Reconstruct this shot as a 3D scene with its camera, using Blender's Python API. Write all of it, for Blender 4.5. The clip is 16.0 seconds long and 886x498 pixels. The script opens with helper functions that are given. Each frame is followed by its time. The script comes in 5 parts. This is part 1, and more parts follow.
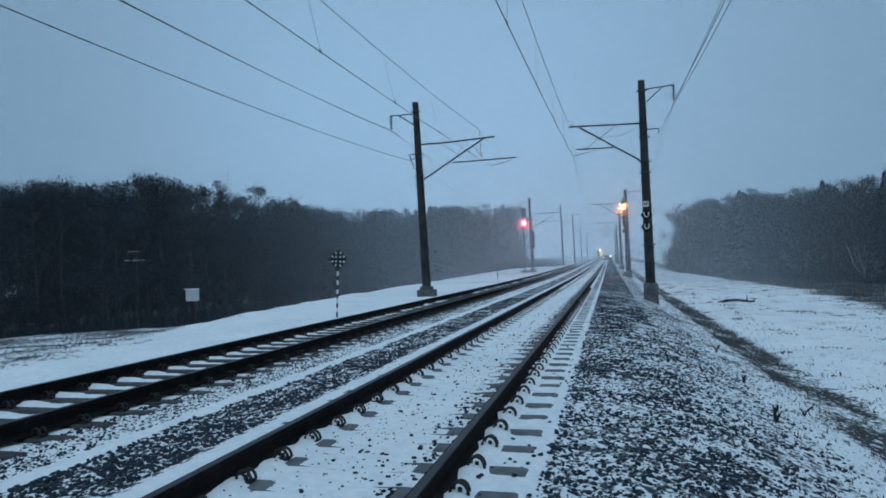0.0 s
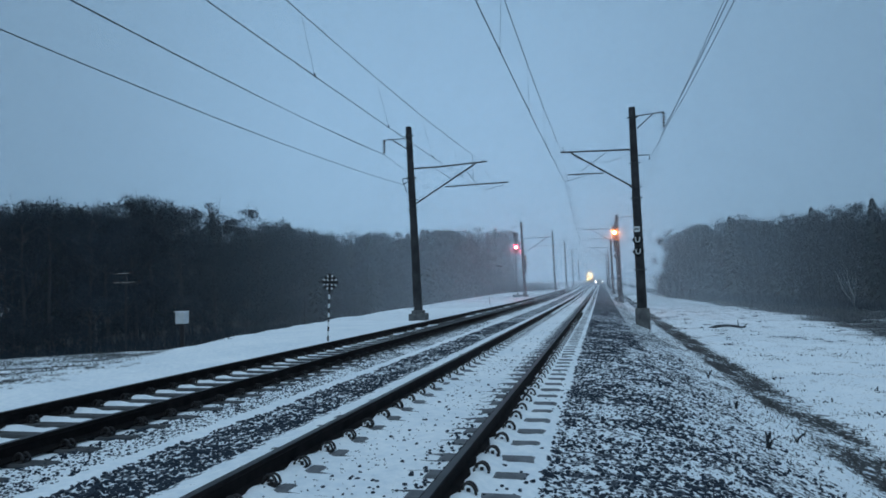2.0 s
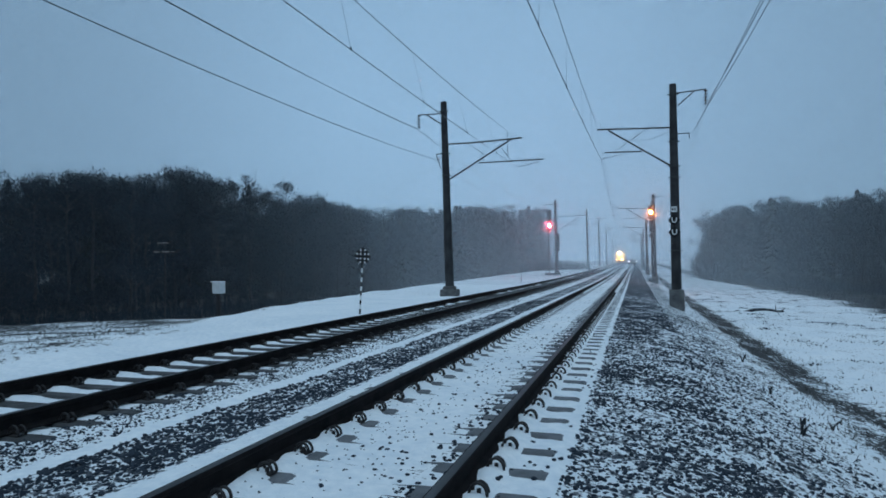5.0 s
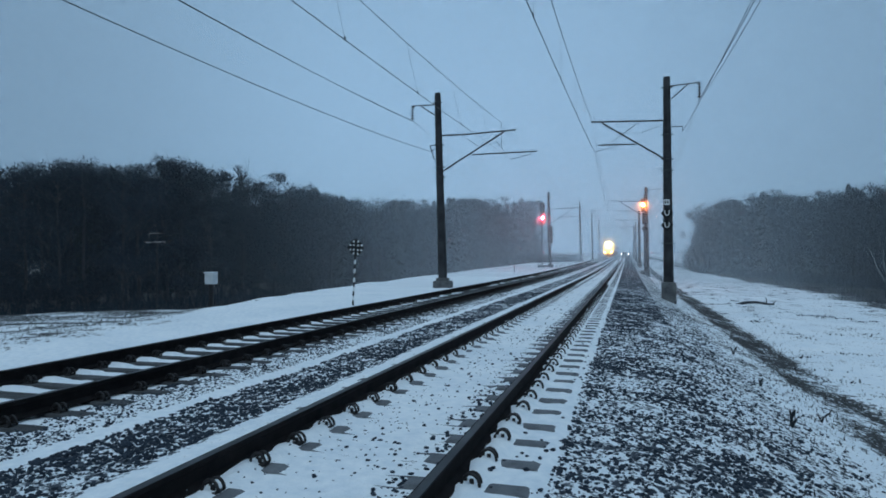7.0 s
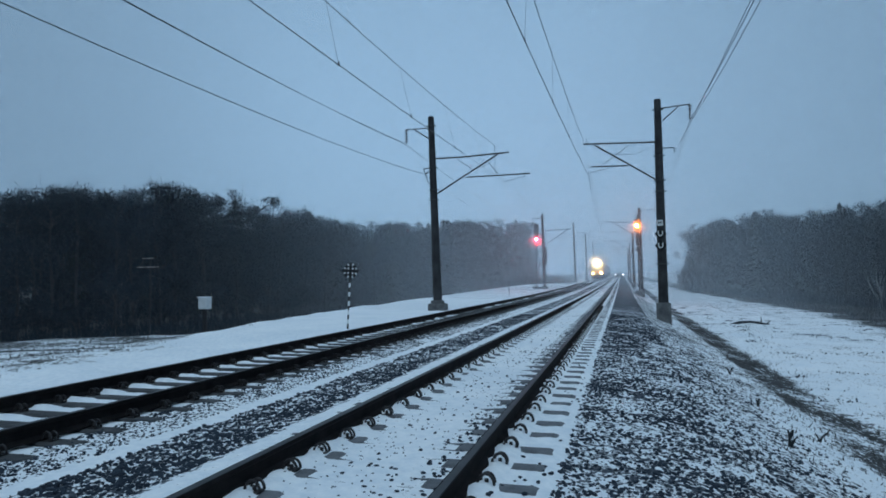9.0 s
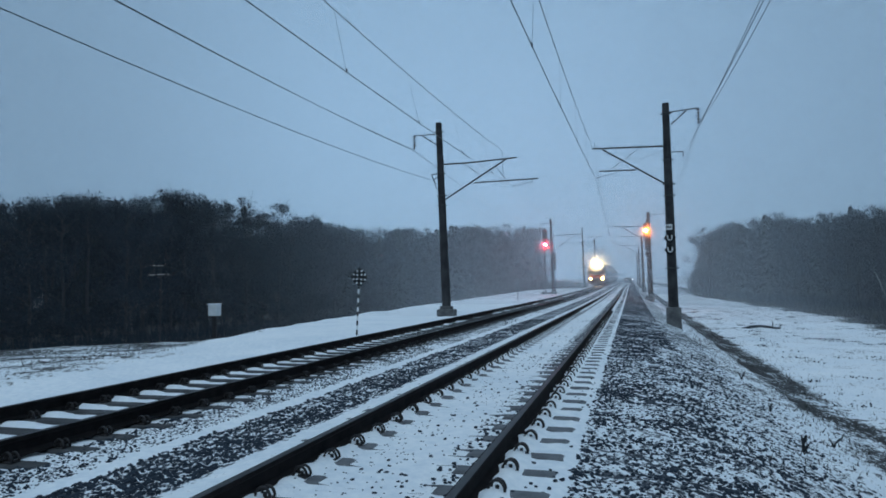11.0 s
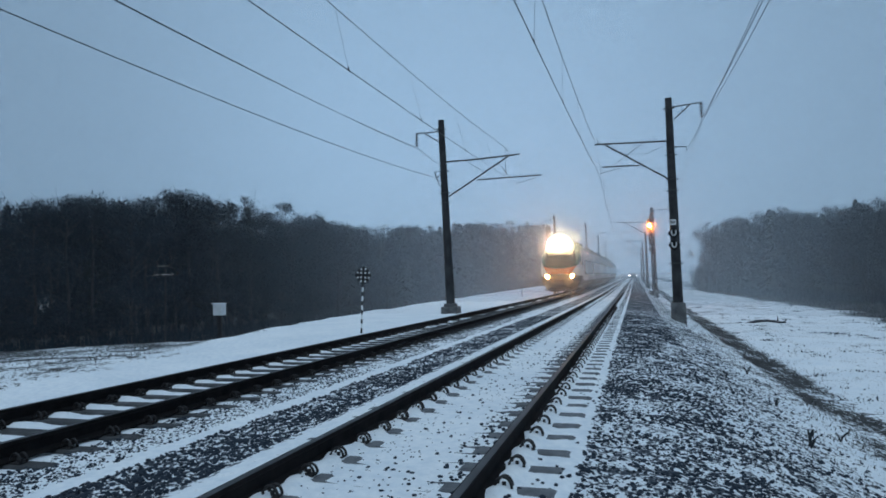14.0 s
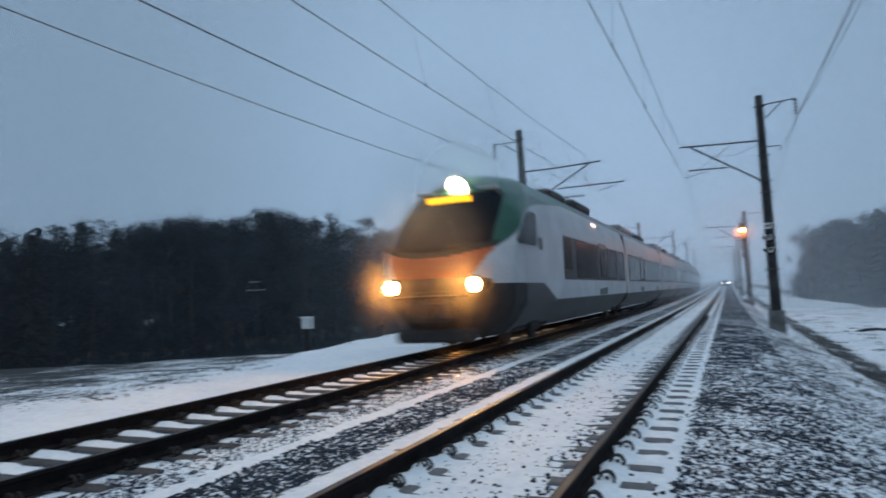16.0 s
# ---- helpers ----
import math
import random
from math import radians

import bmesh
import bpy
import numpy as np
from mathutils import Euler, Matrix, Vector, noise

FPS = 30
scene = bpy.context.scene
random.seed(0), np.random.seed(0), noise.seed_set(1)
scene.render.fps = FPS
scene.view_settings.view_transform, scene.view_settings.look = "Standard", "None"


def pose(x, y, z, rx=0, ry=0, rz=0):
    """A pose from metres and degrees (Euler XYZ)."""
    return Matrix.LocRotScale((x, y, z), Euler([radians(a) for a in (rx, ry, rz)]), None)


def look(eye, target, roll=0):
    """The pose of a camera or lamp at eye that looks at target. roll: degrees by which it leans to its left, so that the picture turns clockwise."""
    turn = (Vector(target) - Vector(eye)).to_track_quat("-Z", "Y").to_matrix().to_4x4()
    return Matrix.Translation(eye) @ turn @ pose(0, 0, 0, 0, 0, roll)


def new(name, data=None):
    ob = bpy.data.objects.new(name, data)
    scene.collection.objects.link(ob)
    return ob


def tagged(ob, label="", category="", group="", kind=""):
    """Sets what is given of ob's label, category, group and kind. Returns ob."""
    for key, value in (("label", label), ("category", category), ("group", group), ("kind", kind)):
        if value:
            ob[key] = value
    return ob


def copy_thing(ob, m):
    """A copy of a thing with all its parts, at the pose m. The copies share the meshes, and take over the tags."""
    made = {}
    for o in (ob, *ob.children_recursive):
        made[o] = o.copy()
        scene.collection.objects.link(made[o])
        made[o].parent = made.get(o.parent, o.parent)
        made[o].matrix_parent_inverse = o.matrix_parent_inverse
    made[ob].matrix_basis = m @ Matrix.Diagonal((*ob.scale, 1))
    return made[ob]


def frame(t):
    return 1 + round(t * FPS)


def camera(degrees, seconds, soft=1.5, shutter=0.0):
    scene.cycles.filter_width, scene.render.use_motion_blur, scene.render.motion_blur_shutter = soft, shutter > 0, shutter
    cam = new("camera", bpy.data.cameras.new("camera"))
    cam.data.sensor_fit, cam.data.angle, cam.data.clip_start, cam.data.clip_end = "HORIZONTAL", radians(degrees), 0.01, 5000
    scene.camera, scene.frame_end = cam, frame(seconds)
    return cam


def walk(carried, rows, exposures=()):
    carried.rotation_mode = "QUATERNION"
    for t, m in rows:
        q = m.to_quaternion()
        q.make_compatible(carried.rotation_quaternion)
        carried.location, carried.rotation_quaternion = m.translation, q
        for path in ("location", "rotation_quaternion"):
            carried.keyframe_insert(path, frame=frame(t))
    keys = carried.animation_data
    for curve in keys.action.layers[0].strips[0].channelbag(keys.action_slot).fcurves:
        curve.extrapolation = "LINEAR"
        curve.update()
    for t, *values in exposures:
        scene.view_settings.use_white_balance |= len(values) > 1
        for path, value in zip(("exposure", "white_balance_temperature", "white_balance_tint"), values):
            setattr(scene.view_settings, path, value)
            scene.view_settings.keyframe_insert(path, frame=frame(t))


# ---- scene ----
# The camera: held by hand beside the track, nearly still, turning with the train.
# x is across the tracks (0: middle of the near track), y along them, z up from the rail tops.
cam = camera(69.5, 16.0, 1.7, 0.9)
PATH = [
    (0, pose(1.967, 0.105, 1.336, 91.45, 2.13, 14.63)),
    (0.5, pose(1.966, 0.105, 1.336, 91.50, 2.4, 14.65)),
    (1, pose(1.965, 0.105, 1.336, 91.50, 2.11, 14.41)),
    (1.5, pose(1.963, 0.105, 1.336, 92.83, 2.21, 14.05)),
    (2, pose(1.962, 0.105, 1.336, 93.56, 1.8, 13.9)),
    (2.5, pose(1.961, 0.105, 1.336, 92.48, 1.52, 13.37)),
    (3, pose(1.96, 0.105, 1.336, 92.56, 1.37, 12.27)),
    (3.5, pose(1.958, 0.105, 1.336, 92.21, 1.39, 12.36)),
    (4, pose(1.957, 0.105, 1.336, 92.42, 1.34, 12.12)),
    (4.5, pose(1.956, 0.105, 1.336, 91.53, 1.35, 15.86)),
    (5, pose(1.955, 0.105, 1.336, 91.48, 0.47, 16.74)),
    (5.2, pose(1.954, 0.105, 1.336, 91.56, -0.29, 16.09)),
    (7.3, pose(1.949, 0.105, 1.336, 90.71, 0.42, 16.13)),
    (7.5, pose(1.948, 0.105, 1.336, 91.40, 0.55, 16.06)),
    (8, pose(1.947, 0.105, 1.336, 92.02, 0.7, 15.81)),
    (8.5, pose(1.946, 0.105, 1.336, 92.44, 0.68, 15.62)),
    (9, pose(1.945, 0.105, 1.336, 92.74, 0.73, 15.64)),
    (11.3, pose(1.939, 0.105, 1.336, 93.27, 1.05, 16.44)),
    (11.5, pose(1.938, 0.105, 1.336, 92.78, 1.06, 16.23)),
    (12, pose(1.937, 0.105, 1.336, 92.48, 1.19, 16.15)),
    (12.5, pose(1.936, 0.105, 1.336, 92.38, 1.3, 16.37)),
    (13, pose(1.934, 0.105, 1.336, 92.53, 1.49, 16.48)),
    (13.5, pose(1.933, 0.105, 1.336, 92.81, 1.59, 16.45)),
    (14, pose(1.932, 0.105, 1.336, 93.04, 1.58, 16.75)),
    (14.5, pose(1.931, 0.105, 1.336, 93.13, 1.68, 17.15)),
    (15, pose(1.93, 0.105, 1.336, 93.21, 1.76, 17.81)),
    (15.5, pose(1.928, 0.105, 1.336, 94.13, 2.36, 19.93)),
    (15.75, pose(1.928, 0.105, 1.336, 94.26, 2.43, 21.72)),
    (15.9, pose(1.927, 0.105, 1.336, 94.32, 2.47, 23.08)),
    (16, pose(1.927, 0.105, 1.336, 94.33, 2.48, 24.03)),
]
walk(cam, PATH, exposures=[(0.0, 0.0, 6450, 10.0), (9.0, 0.0, 6500, 11.0), (12.5, 0.03, 6650, 13.0), (14.5, 0.05, 6800, 15.0), (16.0, 0.05, 7000, 18.0)])

# ---- light: foggy winter dusk, an even overcast sky ----
world = bpy.data.worlds.new("world")
scene.world = world
world.use_nodes = True
wn = world.node_tree.nodes
wl = world.node_tree.links
sky = wn.new("ShaderNodeTexSky")
sky.sky_type = "NISHITA"
sky.sun_disc = False
sky.sun_elevation = radians(12)
sky.sun_rotation = radians(200)
cloud = wn.new("ShaderNodeMixRGB")
cloud.blend_type = "ADD"
cloud.inputs[0].default_value = 1.0
cloud.inputs[2].default_value = (4.75, 7.9, 11.5, 1)      # the overcast's own even grey-blue
dim = wn.new("ShaderNodeMixRGB")
dim.blend_type = "MULTIPLY"
dim.inputs[0].default_value = 1.0
dim.inputs[2].default_value = (0.12, 0.12, 0.12, 1)
wl.new(sky.outputs[0], dim.inputs[1])
wl.new(dim.outputs[0], cloud.inputs[1])
# sky brightness falls off around one spot ahead, standing in for lens vignetting
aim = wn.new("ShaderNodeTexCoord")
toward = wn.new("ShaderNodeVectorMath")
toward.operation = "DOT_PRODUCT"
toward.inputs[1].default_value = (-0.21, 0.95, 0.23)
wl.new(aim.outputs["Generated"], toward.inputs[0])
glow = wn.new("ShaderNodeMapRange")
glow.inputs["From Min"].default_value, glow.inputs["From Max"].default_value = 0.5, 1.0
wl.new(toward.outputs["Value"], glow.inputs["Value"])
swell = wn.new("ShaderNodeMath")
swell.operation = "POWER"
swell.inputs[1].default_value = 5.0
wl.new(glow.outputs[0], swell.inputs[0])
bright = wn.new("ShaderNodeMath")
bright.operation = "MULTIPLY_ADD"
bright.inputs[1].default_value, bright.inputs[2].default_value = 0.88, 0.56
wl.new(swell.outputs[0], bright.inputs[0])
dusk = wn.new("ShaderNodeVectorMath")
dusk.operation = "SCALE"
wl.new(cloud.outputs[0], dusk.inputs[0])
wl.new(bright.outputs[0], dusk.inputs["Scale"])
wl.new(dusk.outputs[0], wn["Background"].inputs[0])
wn["Background"].inputs[1].default_value = 0.06
sun_data = bpy.data.lights.new("sun", "SUN")
sun_data.energy = 1.0
sun_data.angle = radians(60)
sun_data.color = (0.68, 0.88, 1.0)
sun = new("sun", sun_data)
sun.matrix_world = look((0, -20, 60), (0, 8, 0))


# ---- materials ----
def nodes_of(name):
    m = bpy.data.materials.new(name)
    m.use_nodes = True
    nt = m.node_tree
    return m, nt, nt.nodes["Principled BSDF"]


def add(nt, kind, **values):
    n = nt.nodes.new(kind)
    for k, v in values.items():
        n.inputs[k].default_value = v
    return n


def noise_tex(nt, scale, detail=4.0, rough=0.55):
    co = nt.nodes.new("ShaderNodeNewGeometry")
    n = add(nt, "ShaderNodeTexNoise", Scale=scale, Detail=detail, Roughness=rough)
    nt.links.new(co.outputs["Position"], n.inputs["Vector"])
    return n


def local_noise(nt, scale, detail=4.0, stretch=(1, 1, 1)):
    co = nt.nodes.new("ShaderNodeTexCoord")
    mp = nt.nodes.new("ShaderNodeMapping")
    mp.inputs["Scale"].default_value = stretch
    n = add(nt, "ShaderNodeTexNoise", Scale=scale, Detail=detail)
    nt.links.new(co.outputs["Object"], mp.inputs["Vector"])
    nt.links.new(mp.outputs[0], n.inputs["Vector"])
    return n


def ramp(nt, source, stops):
    r = nt.nodes.new("ShaderNodeValToRGB")
    r.color_ramp.elements[0].position, r.color_ramp.elements[1].position = stops[0][0], stops[-1][0]
    r.color_ramp.elements[0].color = (*stops[0][1], 1)
    r.color_ramp.elements[1].color = (*stops[-1][1], 1)
    for p, c in stops[1:-1]:
        e = r.color_ramp.elements.new(p)
        e.color = (*c, 1)
    nt.links.new(source, r.inputs[0])
    return r


def bump(nt, source, bsdf, strength=0.3, distance=0.01):
    b = add(nt, "ShaderNodeBump", Strength=strength, Distance=distance)
    nt.links.new(source, b.inputs["Height"])
    nt.links.new(b.outputs[0], bsdf.inputs["Normal"])
    return b


def grainy(name, dark, light, scale=8.0, rough=0.7, metal=0.0, relief=0.3, depth=0.01, fine=60.0, spread=0.3, local=False, stretch=(1, 1, 1), gloss=0.5, vary=0.0):
    """A surface that varies between two colours at two scales, with fine relief."""
    m, nt, bsdf = nodes_of(name)
    a = local_noise(nt, scale, 5.0, stretch) if local else noise_tex(nt, scale, 5.0)
    b = local_noise(nt, fine, 3.0, stretch) if local else noise_tex(nt, fine, 3.0)
    mix = add(nt, "ShaderNodeMath")
    mix.operation = "MULTIPLY_ADD"
    mix.inputs[1].default_value = 0.35
    nt.links.new(b.outputs[0], mix.inputs[0])
    half = add(nt, "ShaderNodeMath")
    half.operation = "MULTIPLY"
    half.inputs[1].default_value = 0.65
    nt.links.new(a.outputs[0], half.inputs[0])
    nt.links.new(half.outputs[0], mix.inputs[2])
    r = ramp(nt, mix.outputs[0], [(0.5 - spread / 2, dark), (0.5 + spread / 2, light)])
    if vary:
        # each object a little lighter or darker than the next
        info = nt.nodes.new("ShaderNodeObjectInfo")
        span = add(nt, "ShaderNodeMapRange")
        span.inputs["To Min"].default_value, span.inputs["To Max"].default_value = 1 - vary, 1 + vary
        nt.links.new(info.outputs["Random"], span.inputs["Value"])
        hsv = nt.nodes.new("ShaderNodeHueSaturation")
        nt.links.new(span.outputs[0], hsv.inputs["Value"])
        nt.links.new(r.outputs[0], hsv.inputs["Color"])
        r = hsv
    nt.links.new(r.outputs[0], bsdf.inputs["Base Color"])
    bsdf.inputs["Specular IOR Level"].default_value = gloss
    bsdf.inputs["Roughness"].default_value = rough
    bsdf.inputs["Metallic"].default_value = metal
    bump(nt, b.outputs[0], bsdf, relief, depth)
    return m


def glowing(name, colour, strength):
    m, nt, bsdf = nodes_of(name)
    bsdf.inputs["Base Color"].default_value = (*colour, 1)
    bsdf.inputs["Emission Color"].default_value = (*colour, 1)
    bsdf.inputs["Emission Strength"].default_value = strength
    return m


def ground_material():
    """Snow lying over ballast, soil and dead grass: two attributes say how much shows through."""
    m, nt, bsdf = nodes_of("snowy_ground")
    cover = nt.nodes.new("ShaderNodeAttribute")
    cover.attribute_name = "snow"
    grass = nt.nodes.new("ShaderNodeAttribute")
    grass.attribute_name = "grass"
    patch = noise_tex(nt, 9.0, 6.0, 0.62)
    wide = noise_tex(nt, 0.55, 3.0)
    stone = noise_tex(nt, 28.0, 3.0)
    # noise pushed by the wide noise, compared with the cover
    s1 = add(nt, "ShaderNodeMath")
    s1.operation = "MULTIPLY_ADD"
    s1.inputs[1].default_value = 0.35
    nt.links.new(wide.outputs[0], s1.inputs[0])
    nt.links.new(patch.outputs[0], s1.inputs[2])
    s2 = add(nt, "ShaderNodeMath")
    s2.operation = "MULTIPLY_ADD"
    s2.inputs[1].default_value = 0.30
    nt.links.new(stone.outputs[0], s2.inputs[0])
    nt.links.new(s1.outputs[0], s2.inputs[2])
    # s2 lies about 0.5 to 1.15; map the cover 0..1 to the threshold
    th = add(nt, "ShaderNodeMapRange")
    th.inputs["From Min"].default_value, th.inputs["From Max"].default_value = 0.0, 1.0
    th.inputs["To Min"].default_value, th.inputs["To Max"].default_value = 0.52, 1.12
    nt.links.new(cover.outputs["Fac"], th.inputs["Value"])
    d = add(nt, "ShaderNodeMath")
    d.operation = "SUBTRACT"
    nt.links.new(th.outputs[0], d.inputs[0])
    nt.links.new(s2.outputs[0], d.inputs[1])
    mask = add(nt, "ShaderNodeMapRange")
    mask.inputs["From Min"].default_value, mask.inputs["From Max"].default_value = -0.03, 0.05
    nt.links.new(d.outputs[0], mask.inputs["Value"])
    gravel = ramp(nt, stone.outputs[0], [(0.3, (0.021, 0.028, 0.038)), (0.7, (0.085, 0.10, 0.122))])
    straw = ramp(nt, patch.outputs[0], [(0.3, (0.018, 0.02, 0.022)), (0.55, (0.05, 0.051, 0.052)), (0.75, (0.10, 0.099, 0.094))])
    under = nt.nodes.new("ShaderNodeMixRGB")
    nt.links.new(grass.outputs["Fac"], under.inputs[0])
    nt.links.new(gravel.outputs[0], under.inputs[1])
    nt.links.new(straw.outputs[0], under.inputs[2])
    tone = add(nt, "ShaderNodeMath")
    tone.operation = "MULTIPLY_ADD"
    tone.inputs[1].default_value = 0.6
    nt.links.new(patch.outputs[0], tone.inputs[0])
    low = add(nt, "ShaderNodeMath")
    low.operation = "MULTIPLY"
    low.inputs[1].default_value = 0.4
    nt.links.new(wide.outputs[0], low.inputs[0])
    nt.links.new(low.outputs[0], tone.inputs[2])
    snow = ramp(nt, tone.outputs[0], [(0.36, (0.72, 0.77, 0.82)), (0.62, (0.92, 0.93, 0.94))])
    mix = nt.nodes.new("ShaderNodeMixRGB")
    nt.links.new(mask.outputs[0], mix.inputs[0])
    nt.links.new(under.outputs[0], mix.inputs[1])
    nt.links.new(snow.outputs[0], mix.inputs[2])
    nt.links.new(mix.outputs[0], bsdf.inputs["Base Color"])
    bsdf.inputs["Roughness"].default_value = 0.85
    bsdf.inputs["Specular IOR Level"].default_value = 0.2
    bump(nt, s2.outputs[0], bsdf, 0.6, 0.05)
    return m


def mist_material(name, density, floor, near, far, middle):
    """Hanging droplets; densest over the line, thinning to floor between near and far metres from it."""
    m = bpy.data.materials.new(name)
    m.use_nodes = True
    nt = m.node_tree
    nt.nodes.clear()
    out = nt.nodes.new("ShaderNodeOutputMaterial")
    clear = nt.nodes.new("ShaderNodeBsdfTransparent")
    drops = nt.nodes.new("ShaderNodeBsdfDiffuse")
    drops.inputs[0].default_value = (0.86, 0.95, 1.0, 1)
    thru = nt.nodes.new("ShaderNodeBsdfTranslucent")
    thru.inputs[0].default_value = (0.86, 0.95, 1.0, 1)
    both = nt.nodes.new("ShaderNodeMixShader")
    both.inputs[0].default_value = 0.6
    nt.links.new(drops.outputs[0], both.inputs[1])
    nt.links.new(thru.outputs[0], both.inputs[2])
    mix = nt.nodes.new("ShaderNodeMixShader")
    geo = nt.nodes.new("ShaderNodeNewGeometry")
    xyz = nt.nodes.new("ShaderNodeSeparateXYZ")
    nt.links.new(geo.outputs["Position"], xyz.inputs[0])
    side = nt.nodes.new("ShaderNodeMath")
    side.operation = "ADD"
    side.inputs[1].default_value = -middle
    nt.links.new(xyz.outputs[0], side.inputs[0])
    away = nt.nodes.new("ShaderNodeMath")
    away.operation = "ABSOLUTE"
    nt.links.new(side.outputs[0], away.inputs[0])
    thin = nt.nodes.new("ShaderNodeMapRange")
    thin.interpolation_type = "SMOOTHSTEP"
    thin.inputs["From Min"].default_value, thin.inputs["From Max"].default_value = near, far
    thin.inputs["To Min"].default_value, thin.inputs["To Max"].default_value = density, floor
    nt.links.new(away.outputs[0], thin.inputs["Value"])
    nt.links.new(thin.outputs[0], mix.inputs[0])
    nt.links.new(clear.outputs[0], mix.inputs[1])
    nt.links.new(both.outputs[0], mix.inputs[2])
    nt.links.new(mix.outputs[0], out.inputs[0])
    return m


def glow_disc_material(name, density, reach):
    """Added translucent disc that catches a lamp's glow, thinning to nothing at its rim."""
    m = bpy.data.materials.new(name)
    m.use_nodes = True
    nt = m.node_tree
    nt.nodes.clear()
    out = nt.nodes.new("ShaderNodeOutputMaterial")
    clear = nt.nodes.new("ShaderNodeBsdfTransparent")
    thru = nt.nodes.new("ShaderNodeBsdfTranslucent")
    thru.inputs[0].default_value = (0.95, 0.96, 0.97, 1)
    mix = nt.nodes.new("ShaderNodeMixShader")
    co = nt.nodes.new("ShaderNodeTexCoord")
    far = nt.nodes.new("ShaderNodeVectorMath")
    far.operation = "LENGTH"
    nt.links.new(co.outputs["Object"], far.inputs[0])
    thin = nt.nodes.new("ShaderNodeMapRange")
    thin.interpolation_type = "SMOOTHSTEP"
    thin.inputs["From Min"].default_value, thin.inputs["From Max"].default_value = 0.3, reach
    thin.inputs["To Min"].default_value, thin.inputs["To Max"].default_value = density, 0.0
    nt.links.new(far.outputs["Value"], thin.inputs["Value"])
    nt.links.new(thin.outputs[0], mix.inputs[0])
    nt.links.new(clear.outputs[0], mix.inputs[1])
    nt.links.new(thru.outputs[0], mix.inputs[2])
    nt.links.new(mix.outputs[0], out.inputs[0])
    return m


GROUND = ground_material()
# translucent discs added before lamps to imitate their bloom
HEAD_GLOW = glow_disc_material("headlight_glow", 0.30, 4.2)
LOW_GLOW = glow_disc_material("low_headlight_glow", 0.065, 2.3)
HALO = glow_disc_material("lens_halo", 0.10, 2.2)
MIST = mist_material("mist", 0.125, 0.03, 8, 36, -4.0)
FAR_MIST = mist_material("far_mist", 0.25, 0.25, 30, 120, -3.0)
THIN_MIST = mist_material("thin_mist", 0.045, 0.05, 6, 20, -4.0)
STONE = grainy("ballast_stone", (0.011, 0.017, 0.027), (0.045, 0.060, 0.082), 14, 0.85, gloss=0.2, relief=0.6, depth=0.01, fine=90)
SNOW = grainy("snow", (0.74, 0.78, 0.83), (0.87, 0.89, 0.91), 3, 0.85, relief=0.25, depth=0.02, fine=40)
CONCRETE = grainy("sleeper_concrete", (0.075, 0.08, 0.09), (0.17, 0.178, 0.19), 5, 0.85, relief=0.4, depth=0.008, fine=70)
OLD_SLEEPER = grainy("dark_sleeper", (0.022, 0.024, 0.027), (0.075, 0.078, 0.082), 5, 0.85, relief=0.4, depth=0.008, fine=70)
RAIL_SIDE = grainy("rusty_rail", (0.006, 0.006, 0.007), (0.02, 0.017, 0.017), 6, 0.85, relief=0.3, depth=0.004, fine=80, gloss=0.12)
RAIL_TOP = grainy("rail_running_face", (0.05, 0.05, 0.055), (0.10, 0.10, 0.105), 3, 0.55, metal=0.85, relief=0.06, depth=0.002, fine=60)
CLIP = grainy("clip_steel", (0.012, 0.012, 0.014), (0.05, 0.045, 0.045), 30, 0.6, metal=0.4, relief=0.3, depth=0.002, fine=150)
MAST = grainy("mast_concrete", (0.022, 0.023, 0.025), (0.065, 0.066, 0.07), 1.6, 0.9, gloss=0.2, relief=0.4, depth=0.01, fine=30)
FOOTING = grainy("footing_concrete", (0.05, 0.052, 0.054), (0.16, 0.162, 0.165), 3, 0.9, relief=0.4, depth=0.01, fine=40)
STEEL = grainy("dark_galvanised_steel", (0.03, 0.032, 0.036), (0.05, 0.052, 0.056), 8, 0.7, metal=0.2, relief=0.2, depth=0.003, fine=80)
INSULATOR = grainy("insulator_glaze", (0.02, 0.015, 0.014), (0.06, 0.045, 0.04), 10, 0.25, relief=0.05, depth=0.002)
WIRE = grainy("wire_copper", (0.03, 0.033, 0.036), (0.09, 0.094, 0.1), 4, 0.6, metal=0.5, relief=0.1, depth=0.001)
BLACK = grainy("black_enamel", (0.007, 0.007, 0.008), (0.018, 0.018, 0.02), 10, 0.6, gloss=0.25, relief=0.1, depth=0.002)
WHITE = grainy("white_enamel", (0.62, 0.63, 0.64), (0.8, 0.81, 0.81), 6, 0.5, relief=0.1, depth=0.002)
GREY_BOX = grainy("pale_grey_paint", (0.42, 0.44, 0.45), (0.6, 0.62, 0.63), 5, 0.55, relief=0.15, depth=0.003)
BARK = grainy("bark", (0.008, 0.011, 0.015), (0.030, 0.035, 0.041), 3, 0.95, relief=0.5, depth=0.03, fine=25)
PALE_BARK = grainy("pale_birch_bark", (0.07, 0.075, 0.08), (0.22, 0.225, 0.23), 2.5, 0.9, relief=0.3, depth=0.01, fine=14)
# the blue cast of dusk light is put into the twigs' base colour
TWIGS = grainy("dusk_blue_twigs", (0.006, 0.0115, 0.0185), (0.024, 0.036, 0.051), 0.8, 0.95, relief=0.2, depth=0.02, fine=7, gloss=0.1, vary=0.3)
NEEDLES = grainy("spruce_needles", (0.010, 0.017, 0.019), (0.026, 0.038, 0.042), 0.9, 0.9, relief=0.2, depth=0.02, fine=8, gloss=0.1, vary=0.4)
